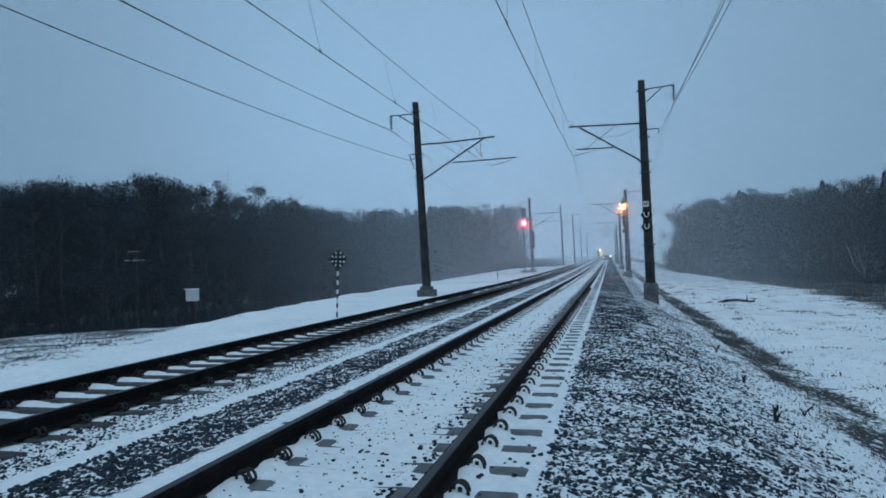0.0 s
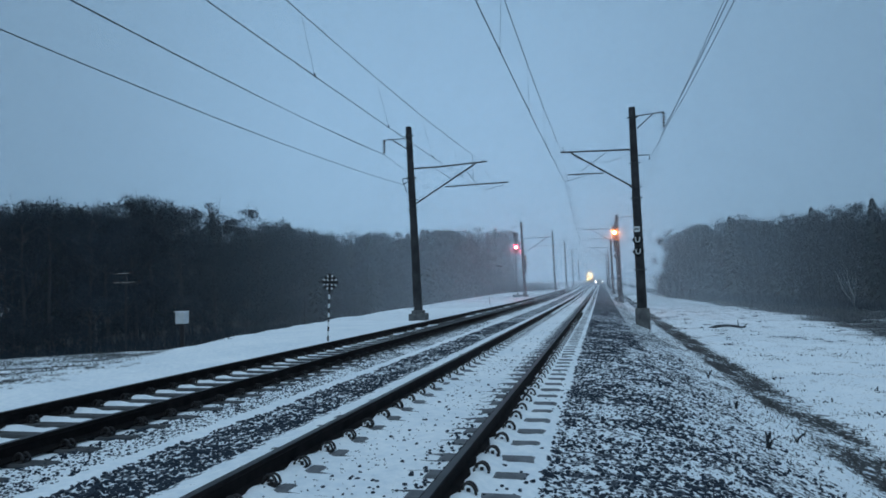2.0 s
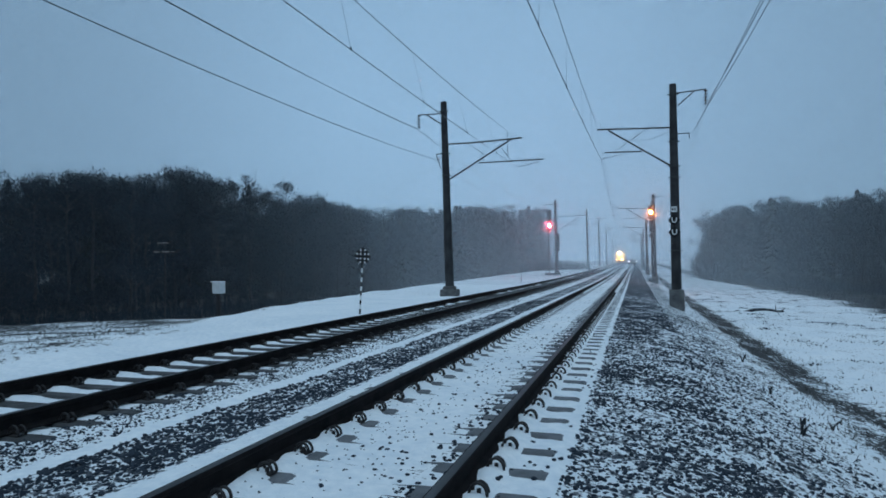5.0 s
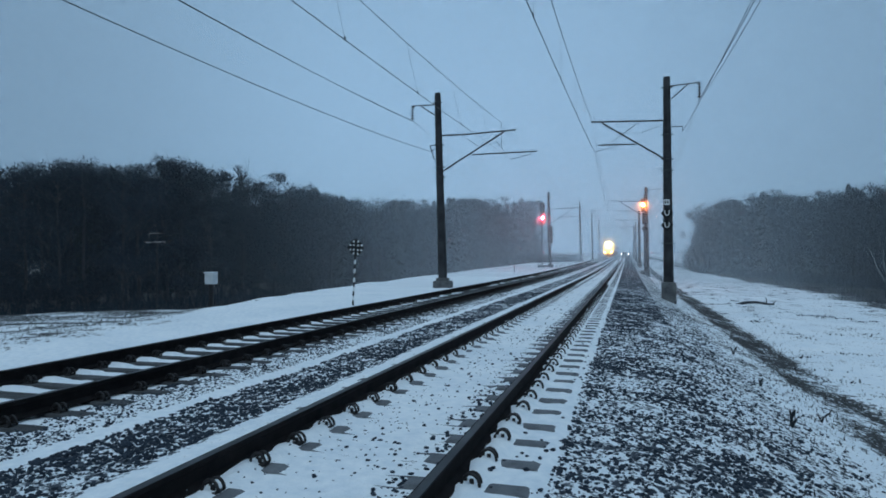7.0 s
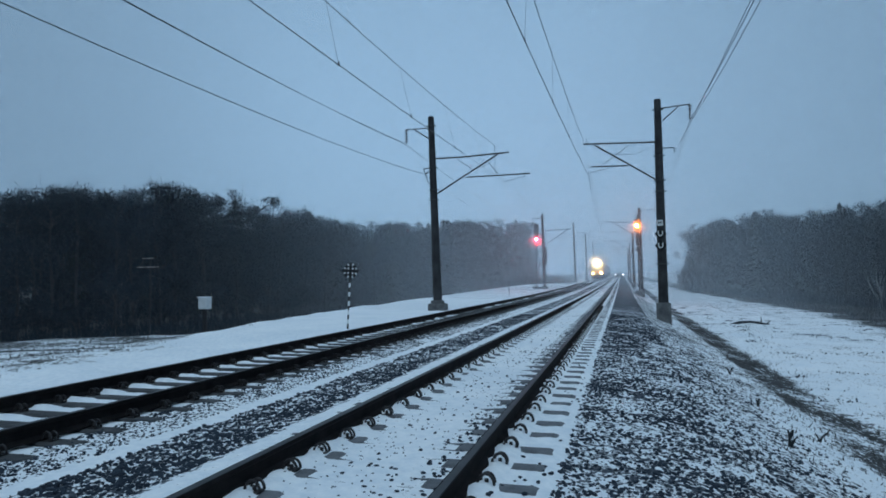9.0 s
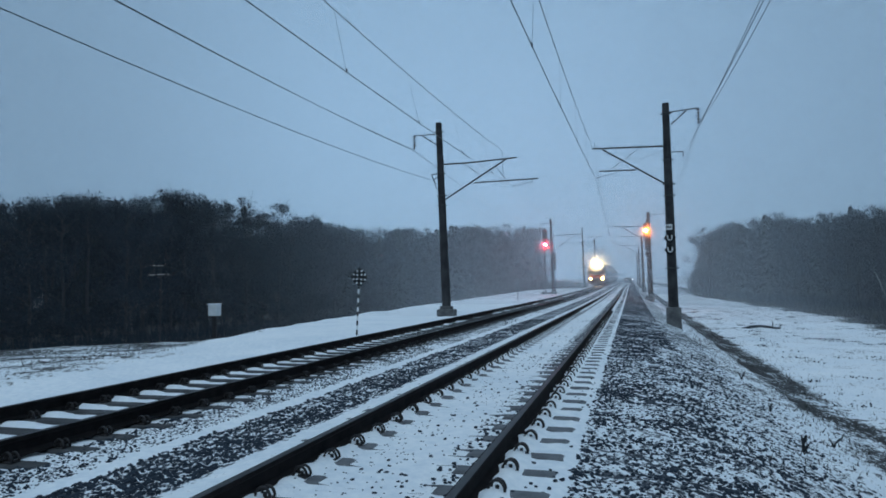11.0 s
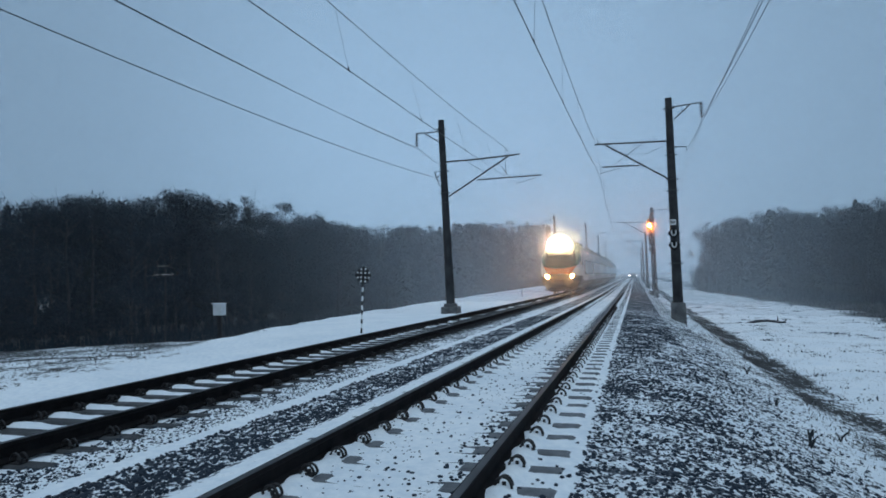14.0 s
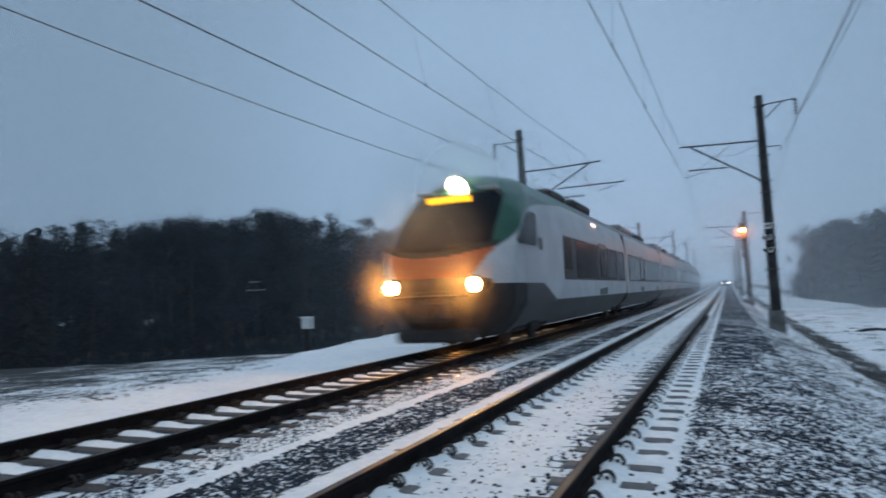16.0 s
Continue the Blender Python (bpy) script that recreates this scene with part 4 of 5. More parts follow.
def car_shell(train, y0, y1):
    """A middle car: white walls, grey skirt and roof."""
    prof = [(z, train_half_width(z)) for z in (0.35, 0.5, 0.7, 0.9, 1.12, 1.5, 2.2, 2.9, 3.2, 3.4, 3.6, 3.8, 3.95, 4.12, 4.3, 4.5, 4.68, 4.8)]
    for name, lo, hi, mat in (("side_skirt", 0.3, 1.12, PAINT_GREY), ("white_side", 1.12, 4.12, PAINT_WHITE), ("grey_roof", 4.12, 4.9, ROOF_GREY)):
        sel = [p for p in prof if lo <= p[0] <= hi]
        ring = [(w, z) for z, w in sel] + [(-w, z) for z, w in sel[::-1]]
        bm = bmesh.new()
        a = [bm.verts.new((x, y0, z)) for x, z in ring]
        b = [bm.verts.new((x, y1, z)) for x, z in ring]
        n = len(ring)
        for k in range(n):
            bm.faces.new((a[k], a[(k + 1) % n], b[(k + 1) % n], b[k]))
        bm.faces.new(a[::-1]), bm.faces.new(b)
        bmesh.ops.recalc_face_normals(bm, faces=bm.faces)
        part(name, bm, mat, train)


def pane(train, name, y0, y1, z0, z1, side, mat=GLASS, label="", slant=0.0, proud=0.012):
    """A window or door leaf lying on the side wall, rounded at its corners."""
    bm = bmesh.new()
    r = 0.09
    pts = []
    for cy, cz, a0 in ((y1 - r, z1 - r, 0), (y0 + r, z1 - r, 90), (y0 + r, z0 + r, 180), (y1 - r, z0 + r, 270)):
        for a in (0, 45, 90):
            pts.append((cy + r * math.cos(radians(a0 + a)), cz + r * math.sin(radians(a0 + a))))
    out, inn = [], []
    for y, z in pts:
        y += slant * (z - z0) / (z1 - z0) if y < (y0 + y1) / 2 else 0
        w = train_half_width(z)
        out.append(bm.verts.new((side * (w + proud), y, z)))
        inn.append(bm.verts.new((side * (w - 0.03), y, z)))
    bm.faces.new(out)
    for k in range(len(out)):
        bm.faces.new((out[k], inn[k], inn[(k + 1) % len(out)], out[(k + 1) % len(out)]))
    bmesh.ops.recalc_face_normals(bm, faces=bm.faces)
    return part(name, bm, mat, train, label)


def cab_window(train, side):
    """The slanted side window of the cab with cut corners."""
    bm = bmesh.new()
    shape = [(1.42, 2.66), (1.55, 2.58), (3.08, 2.58), (3.16, 2.66), (3.2, 3.4), (3.12, 3.47), (2.66, 3.47), (2.4, 3.4)]
    out = [bm.verts.new((side * (train_half_width(z) + 0.035), y, z)) for y, z in shape]
    inn = [bm.verts.new((side * (train_half_width(z) - 0.03), y, z)) for y, z in shape]
    bm.faces.new(out)
    for k in range(8):
        bm.faces.new((out[k], inn[k], inn[(k + 1) % 8], out[(k + 1) % 8]))
    bmesh.ops.recalc_face_normals(bm, faces=bm.faces)
    part("cab_window", bm, GLASS, train, "dark slanted cab side window")


def lamp_cup(train, name, x, y, z, r, mat, label):
    bm = lathe(bmesh.new(), [(r, -0.06), (r, 0.0), (r * 0.7, 0.05)], 16, pose(x, y, z, 90))
    lamp = part(name, bm, mat, train, label)
    bm = bmesh.new()
    ring = [(r * 1.02, 0.07), (r * 1.3, 0.06), (r * 1.36, -0.12), (r * 1.02, -0.12)]
    rows = [[bm.verts.new(pose(x, y, z, 90) @ Vector((q * math.cos(a), q * math.sin(a), h))) for a in (2 * math.pi * k / 16 for k in range(16))] for q, h in ring]
    for q, s in zip(rows, rows[1:] + rows[:1]):
        for k in range(16):
            bm.faces.new((q[k], q[(k + 1) % 16], s[(k + 1) % 16], s[k]))
    bmesh.ops.recalc_face_normals(bm, faces=bm.faces)
    part("bezel", bm, UNDER, lamp)


def bogie(train, y):
    bm = bmesh.new()
    box(bm, (-1.2, y - 1.7, 0.35), (1.2, y + 1.7, 0.75), 0.08)
    box(bm, (-1.28, y - 0.5, 0.3), (-1.05, y + 0.5, 0.9), 0.06)
    box(bm, (1.05, y - 0.5, 0.3), (1.28, y + 0.5, 0.9), 0.06)
    part("bogie_frame", bm, UNDER, train)
    for wy in (y - 1.25, y + 1.25):
        bm = bmesh.new()
        tube(bm, [(-0.8, wy, 0.43), (0.8, wy, 0.43)], 0.08, 10)
        for sx in (-RAIL, RAIL):
            lathe(bm, [(0.15, -0.07), (0.425, -0.06), (0.425, 0.05), (0.45, 0.06), (0.45, 0.07), (0.15, 0.075)], 24, pose(sx, wy, 0.432, 0, 90 if sx < 0 else -90))
        part("wheelset", bm, UNDER, train)


train = empty("electric_train", pose(TRACK_B, 420, 2.7), "white, green and grey electric train with lit headlights", "train")
cab_shell(train)
for side in (-1, 1):
    cab_window(train, side)
    pane(train, "window_band", 6.2, 19.0, 1.72, 3.1, side, BAND_GREY, "grey band along the windows", 0.0, 0.006)
    pane(train, "narrow_window", 6.4, 7.35, 2.05, 3.08, side, GLASS, "narrow dark window")
    for y in (8.0, 9.9, 14.2, 16.5):
        pane(train, "side_window", y, y + 1.95, 1.8, 3.05, side, GLASS, "dark tinted side window")
    pane(train, "door", 12.2, 13.9, 1.15, 3.2, side, DOOR_GREEN, "green-grey passenger door", 0.0, 0.018)
    pane(train, "door_window", 12.45, 13.65, 1.9, 3.0, side, GLASS, "dark door window", 0.0, 0.026)
    pane(train, "emblem", 3.35, 3.75, 2.5, 2.85, side, PAINT_GREY, "small dark emblem", 0.0, 0.008)
    bm = box(bmesh.new(), (side * 1.55, 11.6, 3.85), (side * 1.68, 12.3, 3.93), 0.01)
    part("side_lamp", bm, glowing("side_lamp_light", (1.0, 0.55, 0.45), 3.0), train, "small lit side lamp")
    lamp_cup(train, "headlight", side * 1.06, 0.17, 1.6, 0.165, TRAIN_LOW, "lit lower headlight")
    lamp_cup(train, "tail_lamp", side * 1.30, 0.36, 1.62, 0.09, LAMP_GLASS, "unlit lamp")
    bm = box(bmesh.new(), (side * 0.35, nose_y(2.55) - 0.03, 2.5), (side * 1.3, nose_y(2.55) + 0.02, 2.54), 0.008)
    tube(bm, [(side * 0.7, nose_y(2.6) - 0.05, 2.52), (side * 0.3, nose_y(3.2) - 0.06, 3.2)], 0.012, 5)
    part("wiper", bm, UNDER, train)
    bm = box(bmesh.new(), (side * 0.62, nose_y(4.1) - 0.02, 4.07), (side * 1.15, nose_y(4.1) + 0.35, 4.13), 0.012)
    part("roof_edge_trim", bm, PAINT_WHITE, train, "white trim along the cab roof edge")


def glow_disc(name, radius, mat, parent, label, x, y, z):
    """A flat translucent disc added before a lamp to imitate its bloom."""
    bm = bmesh.new()
    hub = bm.verts.new((0, 0, 0))
    rim = [bm.verts.new((radius * math.cos(2 * math.pi * k / 32), 0, radius * math.sin(2 * math.pi * k / 32))) for k in range(32)]
    for k in range(32):
        bm.faces.new((hub, rim[k], rim[(k + 1) % 32]))
    ob = part(name, bm, mat, parent, label)
    ob.location = (x, y, z)
    return ob


# added before the nose to spread the headlights' glow
nose_glow = glow_disc("headlight_glow", 4.2, HEAD_GLOW, train, "added translucent disc spreading the glow of the headlights", 0, -1.0, 4.2)
glow_disc("headlight_glow", 2.3, LOW_GLOW, train, "added translucent disc spreading the glow of the lower headlights", 0, -0.4, 1.9)
# discs added in front of the signal lenses so their glow looks wider
glow_disc("signal_halo", 2.2, HALO, red, "added translucent disc spreading the red glow before the lit lens", 0.12, -0.8, 6.68)
glow_disc("signal_halo", 2.2, HALO, amber, "added translucent disc spreading the amber glow before the lit lens", -0.1, -0.8, 6.95)
lamp_cup(train, "top_headlight", 0.0, nose_y(4.2) - 0.02, 4.2, 0.24, TRAIN_LIGHT, "bright upper headlight")
bm = bmesh.new()
for k in range(13):
    x = -0.62 + 0.095 * k
    yy = nose_y(3.8) + 0.6 * abs(x / 1.5) ** 3.4
    box(bm, (x, yy - 0.09, 3.70), (x + 0.08, yy - 0.03, 3.87), 0.004)
part("destination_display", bm, DISPLAY, train, "lit amber destination display")
bm = box(bmesh.new(), (-0.95, 0.05, 0.28), (0.95, 0.6, 0.62), 0.08)
part("snow_plough", bm, UNDER, train, "dark plough below the nose")
bm = bmesh.new()
box(bm, (-0.55, -0.06, 0.75), (0.55, 0.3, 1.3), 0.1)
tube(bm, [(0, -0.25, 1.0), (0, 0.3, 1.0)], 0.14, 10)
part("coupler_cover", bm, UNDER, train)
for k in range(5):
    bm = box(bmesh.new(), (-0.62 + 0.04 * k, 0.035 - 0.008 * k, 1.72 - 0.07 * k), (0.62 - 0.04 * k, 0.1, 1.75 - 0.07 * k), 0.008)
    part("grille_slat", bm, UNDER, train)
bm = box(bmesh.new(), (-1.0, -0.03, 1.33), (1.0, 0.25, 1.39), 0.02)
part("bumper_strip", bm, UNDER, train)
edge = NOSE_CAR
for y in (4.2, NOSE_CAR + 0.3):
    bogie(train, y)
for k in range(5):
    y0 = edge + 0.65
    y1 = y0 + CAR - 0.65
    bm = box(bmesh.new(), (-1.64, edge - 0.05, 0.75), (1.64, y0 + 0.05, 4.1), 0.12)
    part("gangway_bellows", bm, UNDER, train, "black folded gangway")
    car_shell(train, y0, y1)
    for side in (-1, 1):
        pane(train, "window_band", y0 + 0.5, y1 - 0.5, 1.72, 3.1, side, BAND_GREY, "grey band along the windows", 0.0, 0.006)
        for wy in (0.8, 3.0, 7.6, 9.8, 12.0, 15.7):
            pane(train, "side_window", y0 + wy, y0 + wy + 1.95, 1.8, 3.05, side, GLASS, "dark tinted side window")
        for dy in (5.3, 14.1):
            pane(train, "door", y0 + dy, y0 + dy + 1.5, 1.15, 3.2, side, DOOR_GREEN, "green-grey passenger door", 0.0, 0.018)
            pane(train, "door_window", y0 + dy + 0.25, y0 + dy + 1.25, 1.9, 3.0, side, GLASS, "dark door window", 0.0, 0.026)
    bogie(train, y1 + 0.33)
    edge = y1
# equipment along the roof
for y, l, h in ((8.2, 2.2, 0.22), (12.0, 3.2, 0.3), (24, 4.5, 0.3), (32, 3.0, 0.25), (43, 5, 0.3), (52, 3, 0.3), (62, 5, 0.3), (71, 3, 0.3), (82, 5, 0.3), (100, 5, 0.3)):
    bm = box(bmesh.new(), (-0.95, y, 4.6), (0.95, y + l, 4.75 + h), 0.12)
    part("roof_unit", bm, UNDER if l < 4 else ROOF_GREY, train)
# folded and raised current collector
bm = bars([(-0.5, 14.8, 4.8), (-0.4, 16.2, 5.3), (0.4, 16.2, 5.3), (0.5, 14.8, 4.8)], [(0, 16.2, 5.3), (0, 14.9, 5.55)], [(-0.8, 14.9, 5.56), (0.8, 14.9, 5.56)], r=0.03, sides=5)
part("pantograph", bm, UNDER, train)

TRAIN_ROWS = []
for t in (0, 1, 2, 3, 4, 5, 6, 7, 8, 9, 10, 11, 12, 13, 14, 14.5, 15, 15.5, 15.75, 15.9, 16):
    back = 16 - t
    ny = 13.55 + 20.8 * back + 0.34 * back * back
    tilt = math.degrees(math.atan2(grade(ny + 60) - grade(ny), 60))
    TRAIN_ROWS.append((t, pose(TRACK_B, ny, grade(ny), tilt, 0, 0)))


# ---- woods ----
def limb(bm, a, d, length, r, depth, tips, forks=2):
    """A crooked branch and its forks."""
    pts = [a]
    v = d.normalized()
    for k in range(3):
        v = (v + Vector((random.uniform(-0.18, 0.18), random.uniform(-0.18, 0.18), random.uniform(-0.02, 0.14)))).normalized()
        pts.append(pts[-1] + v * length / 3)
    tube(bm, pts, r, 5 if depth < 1 else 4 if depth < 2 else 3, r * 0.45, caps=False)
    tips.append((pts[-1], v, length))
    tips.append((pts[2], v, length))
    if depth < forks:
        for k in range(3 if depth == 0 else 2):
            q = pts[1 + k % 3]
            w = (v + Vector((random.uniform(-0.9, 0.9), random.uniform(-0.9, 0.9), random.uniform(-0.1, 0.6)))).normalized()
            limb(bm, q, w, length * 0.6, r * 0.5, depth + 1, tips, forks)


def broadleaf_meshes(seed, height, spread, clumps, forks=2, coarse=1.0):
    """A bare winter tree: trunk with limbs, and a crown of fine twigs with a rounded outline."""
    random.seed(seed)
    bm = bmesh.new()
    pts = [Vector((0, 0, -0.6))]
    for k in range(8):
        pts.append(pts[-1] + Vector((random.uniform(-0.16, 0.16), random.uniform(-0.16, 0.16), height * 0.115)))
    tube(bm, pts, 0.013 * height, 7, 0.04, caps=False)
    tips = [(pts[-1], Vector((0, 0, 1)), height * 0.1)]
    for k in range(20):
        i = random.uniform(0.8, 7.9)
        base = pts[int(i)].lerp(pts[min(int(i) + 1, 8)], i % 1)
        a = k * 2.4 + random.uniform(-0.4, 0.4)
        up = random.uniform(0.3, 0.9)
        reach = spread * math.sqrt(max(0.12, 1 - ((i - 4.2) / 4.6) ** 2)) * random.uniform(0.55, 0.95)
        limb(bm, base, Vector((math.cos(a), math.sin(a), up)), reach, 0.045, 0, tips, forks)
    trunk = finish("trunk", bm, BARK)
    vs, fs = [], []
    for k in range(clumps):
        p, v, ln = random.choice(tips)
        d = (v * 0.6 + Vector((random.gauss(0, 0.6), random.gauss(0, 0.6), random.gauss(0.2, 0.45)))).normalized()
        k2 = 0.34 * coarse
        s = p + Vector((random.gauss(0, k2), random.gauss(0, k2), random.gauss(0, k2 * 0.85)))
        if (s.x / spread) ** 2 + (s.y / spread) ** 2 + ((s.z - height * 0.55) / (height * 0.43)) ** 2 > 1.1:
            continue
        L = random.uniform(0.14, 0.36) * coarse
        side = d.orthogonal().normalized() * random.uniform(0.03, 0.068) * coarse
        side.rotate(Matrix.Rotation(random.uniform(0, 6.28), 3, d))
        n = len(vs)
        vs += [s - side, s + side, s + d * L]
        fs.append((n, n + 1, n + 2))
    me = bpy.data.meshes.new("crown")
    me.from_pydata(vs, [], fs)
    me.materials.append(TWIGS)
    return trunk, me


def spruce_meshes(seed, height):
    random.seed(seed)
    bm = tube(bmesh.new(), [(0, 0, -0.5), (0.05, 0, height * 0.5), (0, 0, height)], 0.17, 6, 0.02)
    trunk = finish("trunk", bm, BARK)
    vs, fs = [], []
    z = height * 0.14
    while z < height * 0.985:
        reach = (height - z) * 0.24 + 0.05
        for k in range(8):
            a = random.uniform(0, 6.28)
            R = reach * random.uniform(0.6, 1.1)
            for j in range(7):
                f = random.uniform(0.1, 1.0)
                c = Vector((math.cos(a) * R * f, math.sin(a) * R * f, z - 0.3 * R * f + random.uniform(-0.15, 0.15)))
                k3 = 0.22 + 0.78 * (1 - z / height)
                w = (0.2 + 0.22 * (1 - f)) * k3
                o = Vector((-math.sin(a), math.cos(a), 0)) * w
                tip = Vector((math.cos(a), math.sin(a), -0.6)) * random.uniform(0.3, 0.6) * (0.4 + 0.6 * k3)
                n = len(vs)
                vs += [c - o, c + o, c + tip + o * 0.3, c + tip - o * 0.3 + Vector((0, 0, -0.12))]
                fs.append((n, n + 1, n + 2, n + 3))
        z += random.uniform(0.28, 0.4)
    me = bpy.data.meshes.new("crown")
    me.from_pydata(vs, [], fs)
    me.materials.append(NEEDLES)
    return trunk, me


def tree(name, meshes, m, label, category, group):
    ob = empty(name, m, label, category, group)
    for n, data in zip(("trunk", "crown"), meshes):
        p = new(n, data)
        p.parent = ob
    return ob


BROAD = [broadleaf_meshes(11 + i, 14, s, 7600) for i, s in enumerate((4.2, 3.6, 4.6, 3.9))]
BROAD_BACK = [broadleaf_meshes(21 + i, 13, s, 2000, 1, 1.3) for i, s in enumerate((4.4, 3.8))]
SPRUCE = [spruce_meshes(31 + i, 15) for i in range(2)]
broad_first = [tree("bare_tree", b, pose(-70 - 6 * i, 30, -4.1), "bare dark broadleaf tree in the wood", "tree", "trees of the left wood") for i, b in enumerate(BROAD)]
spruce_first = [tree("spruce", b, pose(-72 - 6 * i, 40, -4.1), "dark spruce standing among bare trees", "tree", "trees of the left wood") for i, b in enumerate(SPRUCE)]


DEEP = []


def plant(x, y, size, spruce, group, deep=False):
    if deep:
        DEEP.append((x, y, size))
        return
    first = random.choice(spruce_first if spruce else broad_first)
    t = copy_thing(first, pose(x, y, ground_z(x, y) - 0.1, random.uniform(-2, 2), random.uniform(-2, 2), random.uniform(0, 360)))
    t.scale = (size * random.uniform(0.9, 1.15), size * random.uniform(0.9, 1.15), size)
    t["group"] = group


random.seed(5)
# the wood beyond the verge: rows behind its edge
for row, (off, gap) in enumerate(((0, 2.9), (3.4, 3.0), (7.5, 3.1), (12, 3.2), (17, 3.4), (23, 3.4), (30, 3.6))):
    s = -60.0 if row < 3 else -66.0
    while s < 116:
        k = s / 110
        x = -46 + 26 * k - off * 0.97 + random.uniform(-1.2, 1.2)
        y = 38 + 107 * k + off * 0.24 + random.uniform(-1.2, 1.2)
        shape = lerp_table(s, [(-60, 0.80), (-12, 0.83), (-6, 0.86), (0, 0.94), (6, 0.98), (12, 1.02), (18, 1.07), (24, 1.09), (30, 1.08), (36, 1.01), (42, 0.94), (48, 1.0), (54, 0.92), (60, 1.0), (72, 1.06), (84, 1.12), (96, 1.11), (108, 1.06), (116, 0.97)])
        conifer = random.random() < 0.2
        plant(x, y, 1.06 * shape * random.uniform(0.90, 1.02) * (0.94 if conifer else 1.0), conifer, "trees of the left wood", row > 2)
        s += gap * random.uniform(0.75, 1.25)
# the wood beyond the field
for row, (off, gap) in enumerate(((0, 2.7), (3.4, 3.0), (7.5, 3.4), (12, 4.0))):
    s = 0.0
    while s < 112:
        x = lerp_table(s, [(0, 15.0), (62, 28.5), (112, 62)])
        y = lerp_table(s, [(0, 121), (62, 64), (112, 34)])
        x += off * 0.9 + random.uniform(-1.0, 1.0)
        y += off * 0.5 + random.uniform(-1.0, 1.0)
        size = lerp_table(s, [(0, 0.80), (16, 0.84), (24, 0.80), (40, 0.77), (56, 0.70), (80, 0.63), (112, 0.58)])
        conifer = random.random() < 0.2
        plant(x, y, 1.06 * size * random.uniform(0.88, 1.06) * (0.94 if conifer else 1.0), conifer, "trees of the right wood", row > 1)
        s += gap * random.uniform(0.75, 1.25)


for k in range(26):
    DEEP.append((random.uniform(15.5, 30), random.uniform(124, 146), random.uniform(0.74, 0.86)))


def deep_wood():
    """The trees behind the wood's edge, joined into one mass."""
    shapes = []
    for trunk, crown in BROAD_BACK:
        vs, tris = [], []
        for me in (trunk, crown):
            co = np.empty(len(me.vertices) * 3)
            me.vertices.foreach_get("co", co)
            base = sum(len(v) for v in vs)
            vs.append(co.reshape(-1, 3))
            tris += [tuple(base + i for i in p.vertices) for p in me.polygons]
        shapes.append((np.concatenate(vs), tris))
    verts, faces, count = [], [], 0
    for x, y, size in DEEP:
        co, tris = random.choice(shapes)
        a = random.uniform(0, 6.28)
        turn = np.array([[math.cos(a), -math.sin(a), 0], [math.sin(a), math.cos(a), 0], [0, 0, 1]])
        verts.append(co @ turn.T * size + np.array([x, y, ground_z(x, y) - 0.1]))
        faces += [tuple(i + count for i in f) for f in tris]
        count += len(co)
    me = bpy.data.meshes.new("woods")
    me.from_pydata(np.concatenate(verts).tolist(), [], faces)
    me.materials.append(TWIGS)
    tagged(new("woods", me), "dense bare trees deep in the misty woods", "woods", kind="stuff")


deep_wood()


def birch_clump(x, y):
    """Several slim pale stems leaning apart from one stool, with fine twigs at their heads."""
    random.seed(77)
    ob = empty("birch_clump", pose(x, y, ground_z(x, y)), "pale slim birch stems leaning apart at the wood's edge", "tree", "trees of the right wood")
    tips = []
    for dx, dy, h in ((-1.7, 0.2, 4.6), (-0.9, -0.5, 5.6), (0.1, 0.4, 5.9), (0.35, -0.3, 4.4)):
        pts = [Vector((dx * 0.05, dy * 0.05, -0.2))]
        for j in range(1, 7):
            f = j / 6
            pts.append(Vector((dx * f ** 0.9 + random.uniform(-0.14, 0.14), dy * f + random.uniform(-0.14, 0.14), h * f)))
        part("stem", tube(bmesh.new(), pts, 0.085, 7, 0.02), PALE_BARK, ob, "pale grey birch stem")
        bm = bmesh.new()
        for j in range(14):
            a = pts[2 + j % 5]
            limb(bm, a, Vector((random.uniform(-1, 1), random.uniform(-1, 1), random.uniform(0.2, 1.0))), random.uniform(0.9, 1.8), 0.025, 1, tips, 3)
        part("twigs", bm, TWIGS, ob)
    return ob


birch_clump(25.9, 70.6)


def brush(name, label, spots, n, tall, mat, thick=0.012):
    """Undergrowth: a tangle of thin upright stems."""
    vs, fs = [], []
    for k in range(n):
        x, y = spots()
        z = ground_z(x, y) - 0.05
        h = tall * random.uniform(0.3, 1.0)
        a = random.uniform(0, 6.28)
        w = thick + 0.012 * h
        o = Vector((math.cos(a), math.sin(a), 0)) * w
        top = Vector((random.gauss(0, 0.22) * h, random.gauss(0, 0.22) * h, h))
        i = len(vs)
        b = Vector((x, y, z))
        vs += [b - o, b + o, b + top * 0.6 + o * 0.7, b + top]
        fs += [(i, i + 1, i + 2), (i, i + 2, i + 3)]
    me = bpy.data.meshes.new(name)
    me.from_pydata(vs, [], fs)
    me.materials.append(mat)
    return tagged(new(name, me), label, "undergrowth", kind="stuff")


def left_edge():
    k = random.uniform(-0.42, 1.05)
    o = random.uniform(-11, 6)
    return -46 + 26 * k - o, 38 + 107 * k


def meadow_edge():
    k = random.uniform(-0.42, 1.0)
    o = random.uniform(4, 10)
    return -46 + 26 * k + o, 38 + 107 * k


def right_edge():
    s = random.uniform(0, 112)
    o = random.uniform(-3, 7)
    return lerp_table(s, [(0, 15.0), (62, 28.5), (112, 62)]) + o * 0.9, lerp_table(s, [(0, 121), (62, 64), (112, 34)]) + o * 0.5


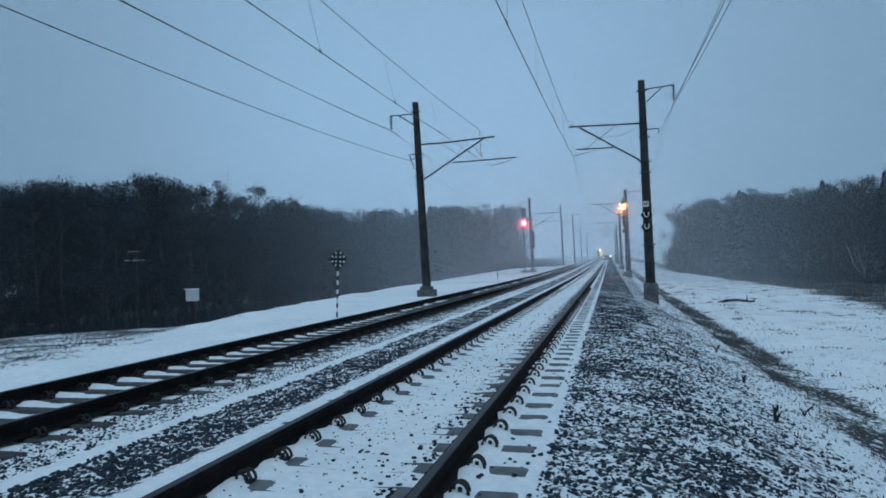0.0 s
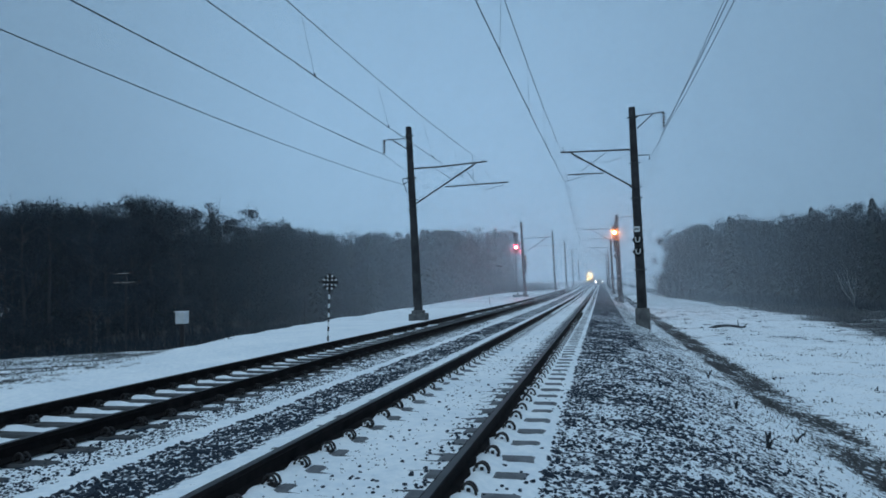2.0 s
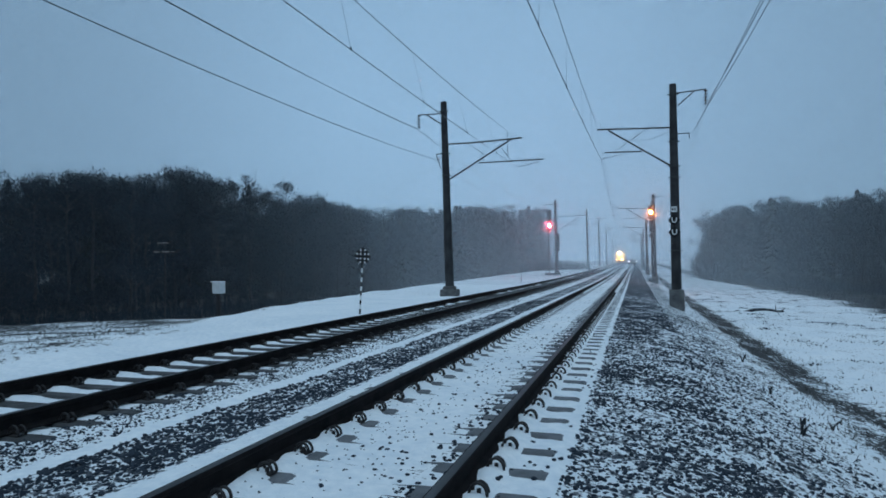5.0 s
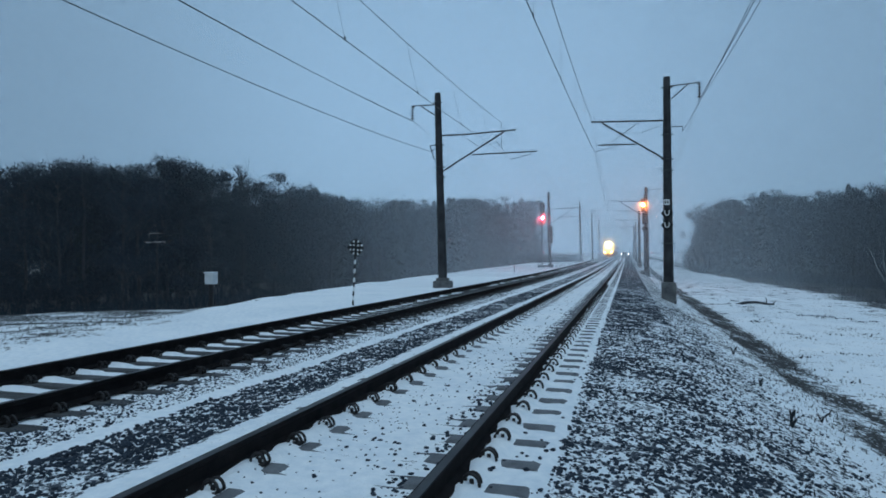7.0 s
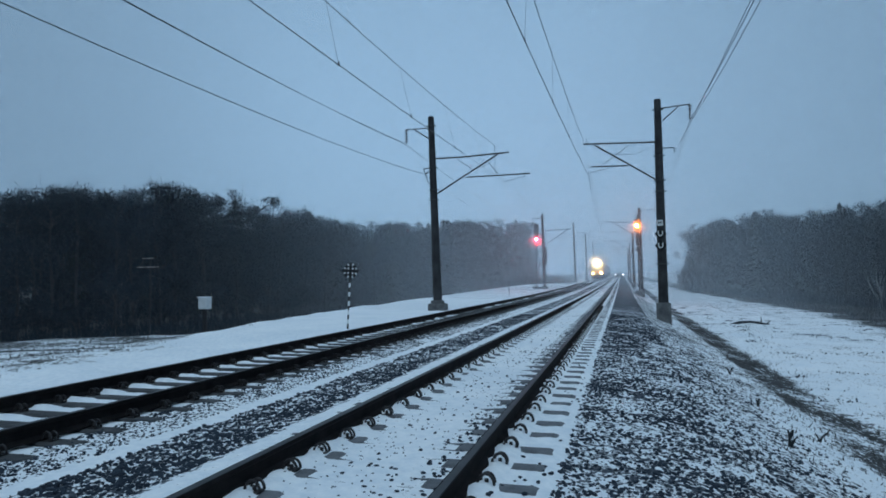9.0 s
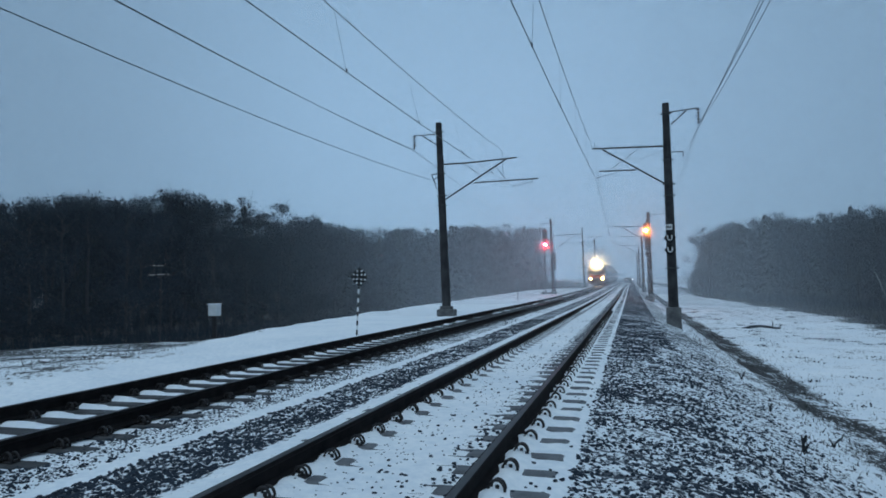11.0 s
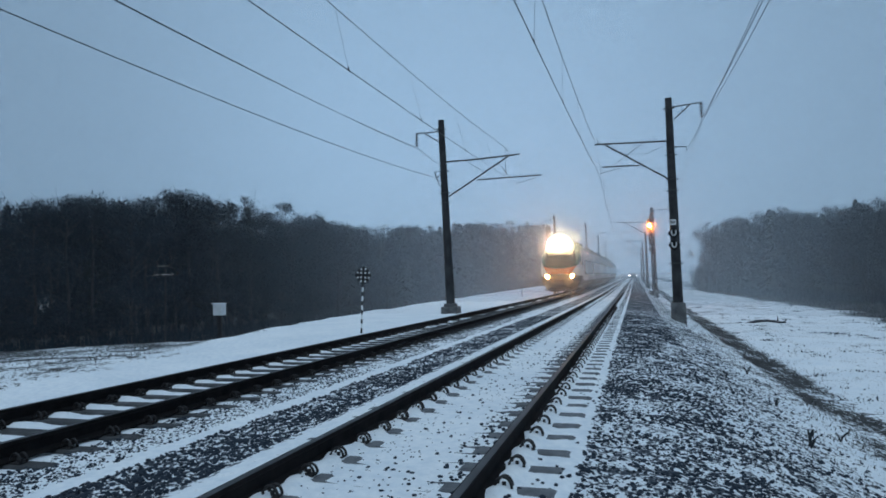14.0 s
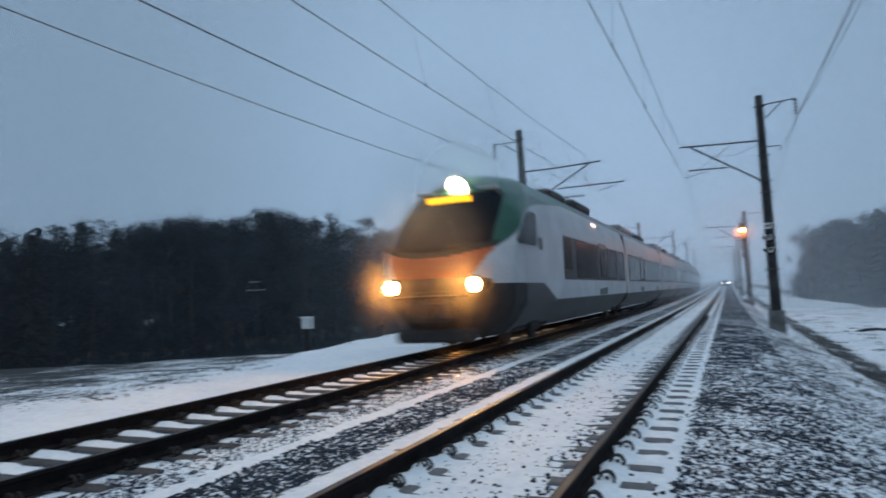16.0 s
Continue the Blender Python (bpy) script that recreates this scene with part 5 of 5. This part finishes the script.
def scrub():
    s = random.uniform(0, 112)
    o = random.uniform(0, 1) ** 0.7
    ex, ey = lerp_table(s, [(0, 15.0), (62, 28.5), (112, 62)]), lerp_table(s, [(0, 121), (62, 64), (112, 34)])
    fy = lerp_table(s, [(0, 118), (62, 56), (112, 26)])
    fx = field_edge(fy) + 0.2
    return fx + (ex - fx) * o, fy + (ey - fy) * o


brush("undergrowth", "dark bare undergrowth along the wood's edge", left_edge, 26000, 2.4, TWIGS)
brush("dead_grass", "pale dry reeds and grass before the wood", meadow_edge, 9000, 1.5, STRAW)
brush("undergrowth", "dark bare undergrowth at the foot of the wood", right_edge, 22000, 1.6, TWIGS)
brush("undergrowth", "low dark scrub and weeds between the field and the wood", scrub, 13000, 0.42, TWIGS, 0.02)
brush("dead_grass", "grey-brown dead grass and weeds between the field and the wood", scrub, 20000, 0.3, STRAW, 0.018)
brush("undergrowth", "tall bare saplings at the end of the wood", lambda: (random.uniform(13.2, 21), random.uniform(112, 140)), 5000, 5.5, TWIGS)
brush("dead_grass", "dry straw-coloured grass along the foot of the bank", lambda: (random.gauss(5.8, 0.7), random.uniform(4, 45)), 3200, 0.15, STRAW)
brush("dead_grass", "sparse dry stems poking through the snow of the bank", lambda: (random.uniform(2.9, 5.4), random.uniform(4, 34)), 4500, 0.10, STRAW)
TUFTS = [(random.uniform(6.6, 18), 12 + 70 * random.random() ** 1.2, random.uniform(0.1, 0.5)) for k in range(240)]


def tuft_spot():
    x, y, r = random.choice(TUFTS)
    return x + random.gauss(0, r), y + random.gauss(0, r * 0.7)


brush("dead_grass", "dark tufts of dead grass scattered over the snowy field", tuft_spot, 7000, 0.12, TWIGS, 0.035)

def verge_spot():
    y = random.uniform(4, 30)
    return crest(y) + 0.4 - abs(random.gauss(0, 3.2)), y


brush("dead_grass", "dry grass at the edge of the snowy verge", verge_spot, 5000, 0.13, STRAW)


# ---- ballast ----
def stone_data(seed):
    """A broken stone: an uneven, flattened icosahedron."""
    rnd = random.Random(seed)
    bm = bmesh.new()
    bmesh.ops.create_icosphere(bm, subdivisions=1, radius=1.0)
    for v in bm.verts:
        v.co *= rnd.uniform(0.7, 1.15)
        v.co.z *= 0.7
    return [tuple(v.co) for v in bm.verts], [[v.index for v in f.verts] for f in bm.faces], bm


SHAPES = [stone_data(i) for i in range(6)]
STONE_MESHES = [finish("ballast_stone", s[2], STONE) for s in SHAPES]
random.seed(9)


def stone_chance(x, y):
    if 1.42 < x < 2.95:
        return 0.9
    if 2.95 <= x < 4.6:
        return 0.5 - 0.25 * (x - 2.95)
    if -2.48 < x < -1.56:
        return 1.3
    if -3.4 < x < -2.72:
        return 1.0
    if 0.3 < x < 0.62:
        return 0.22
    if -0.3 < x <= 0.3 or 1.0 < x <= 1.42:
        return 0.03
    return 0.0


spots = []
while len(spots) < 30000:
    y = 2.4 + 26 * random.random() ** 1.6
    x = random.uniform(-3.4, 4.6)
    if random.random() < stone_chance(x, y) * (0.55 + 0.9 * noise.noise(Vector((x * 1.3, y * 1.3, 7)))):
        spots.append((x, y))
fines = []
while len(fines) < 14000:
    y = 2.4 + 12 * random.random() ** 1.4
    x = random.uniform(-3.4, 4.6)
    if random.random() < (stone_chance(x, y) + (0.12 if -0.7 < x < 0.7 else 0)) * (0.6 + 0.9 * noise.noise(Vector((x * 0.9, y * 0.6, 17)))):
        fines.append((x, y))
spots.sort(key=lambda p: abs(p[1] - 3.4) + (0 if p[0] > 1.42 else 8))
vs, fs = [], []
for i, (x, y) in enumerate(spots + fines):
    r = (random.uniform(0.010, 0.027) if i < len(spots) else random.uniform(0.006, 0.012)) * (0.7 if x < -2.6 else 0.95)
    m = pose(x, y, ground_z(x, y) + r * random.uniform(-0.15, 0.4), random.uniform(-25, 25), random.uniform(-25, 25), random.uniform(0, 360))
    if i < 300:
        s = new("ballast_stone", STONE_MESHES[i % 6])
        s.parent = ground
        s.matrix_basis = m @ Matrix.Diagonal((r, r * 1.2, r, 1))
    else:
        co, fc, _ = SHAPES[i % 6]
        n = len(vs)
        vs += [m @ Vector((a * r, b * r * 1.2, c * r)) for a, b, c in co]
        fs += [tuple(n + k for k in f) for f in fc]
me = bpy.data.meshes.new("ballast")
me.from_pydata(vs, [], fs)
me.materials.append(STONE)
tagged(new("ballast", me), "dark broken ballast stones poking through thin snow", "ballast", kind="stuff")


def motions():
    walk(train, TRAIN_ROWS)
    # the added glow disc falls back towards the upper headlight as the train nears
    walk(nose_glow, [(t, pose(0, nose_y(4.2) - d, 4.2)) for t, d in ((0, 2.2), (5, 2.2), (9, 2.1), (12, 1.9), (13, 1.6), (14, 0.95), (14.5, 0.55), (15, 0.25), (15.5, 0.13), (16, 0.1))])


motions()
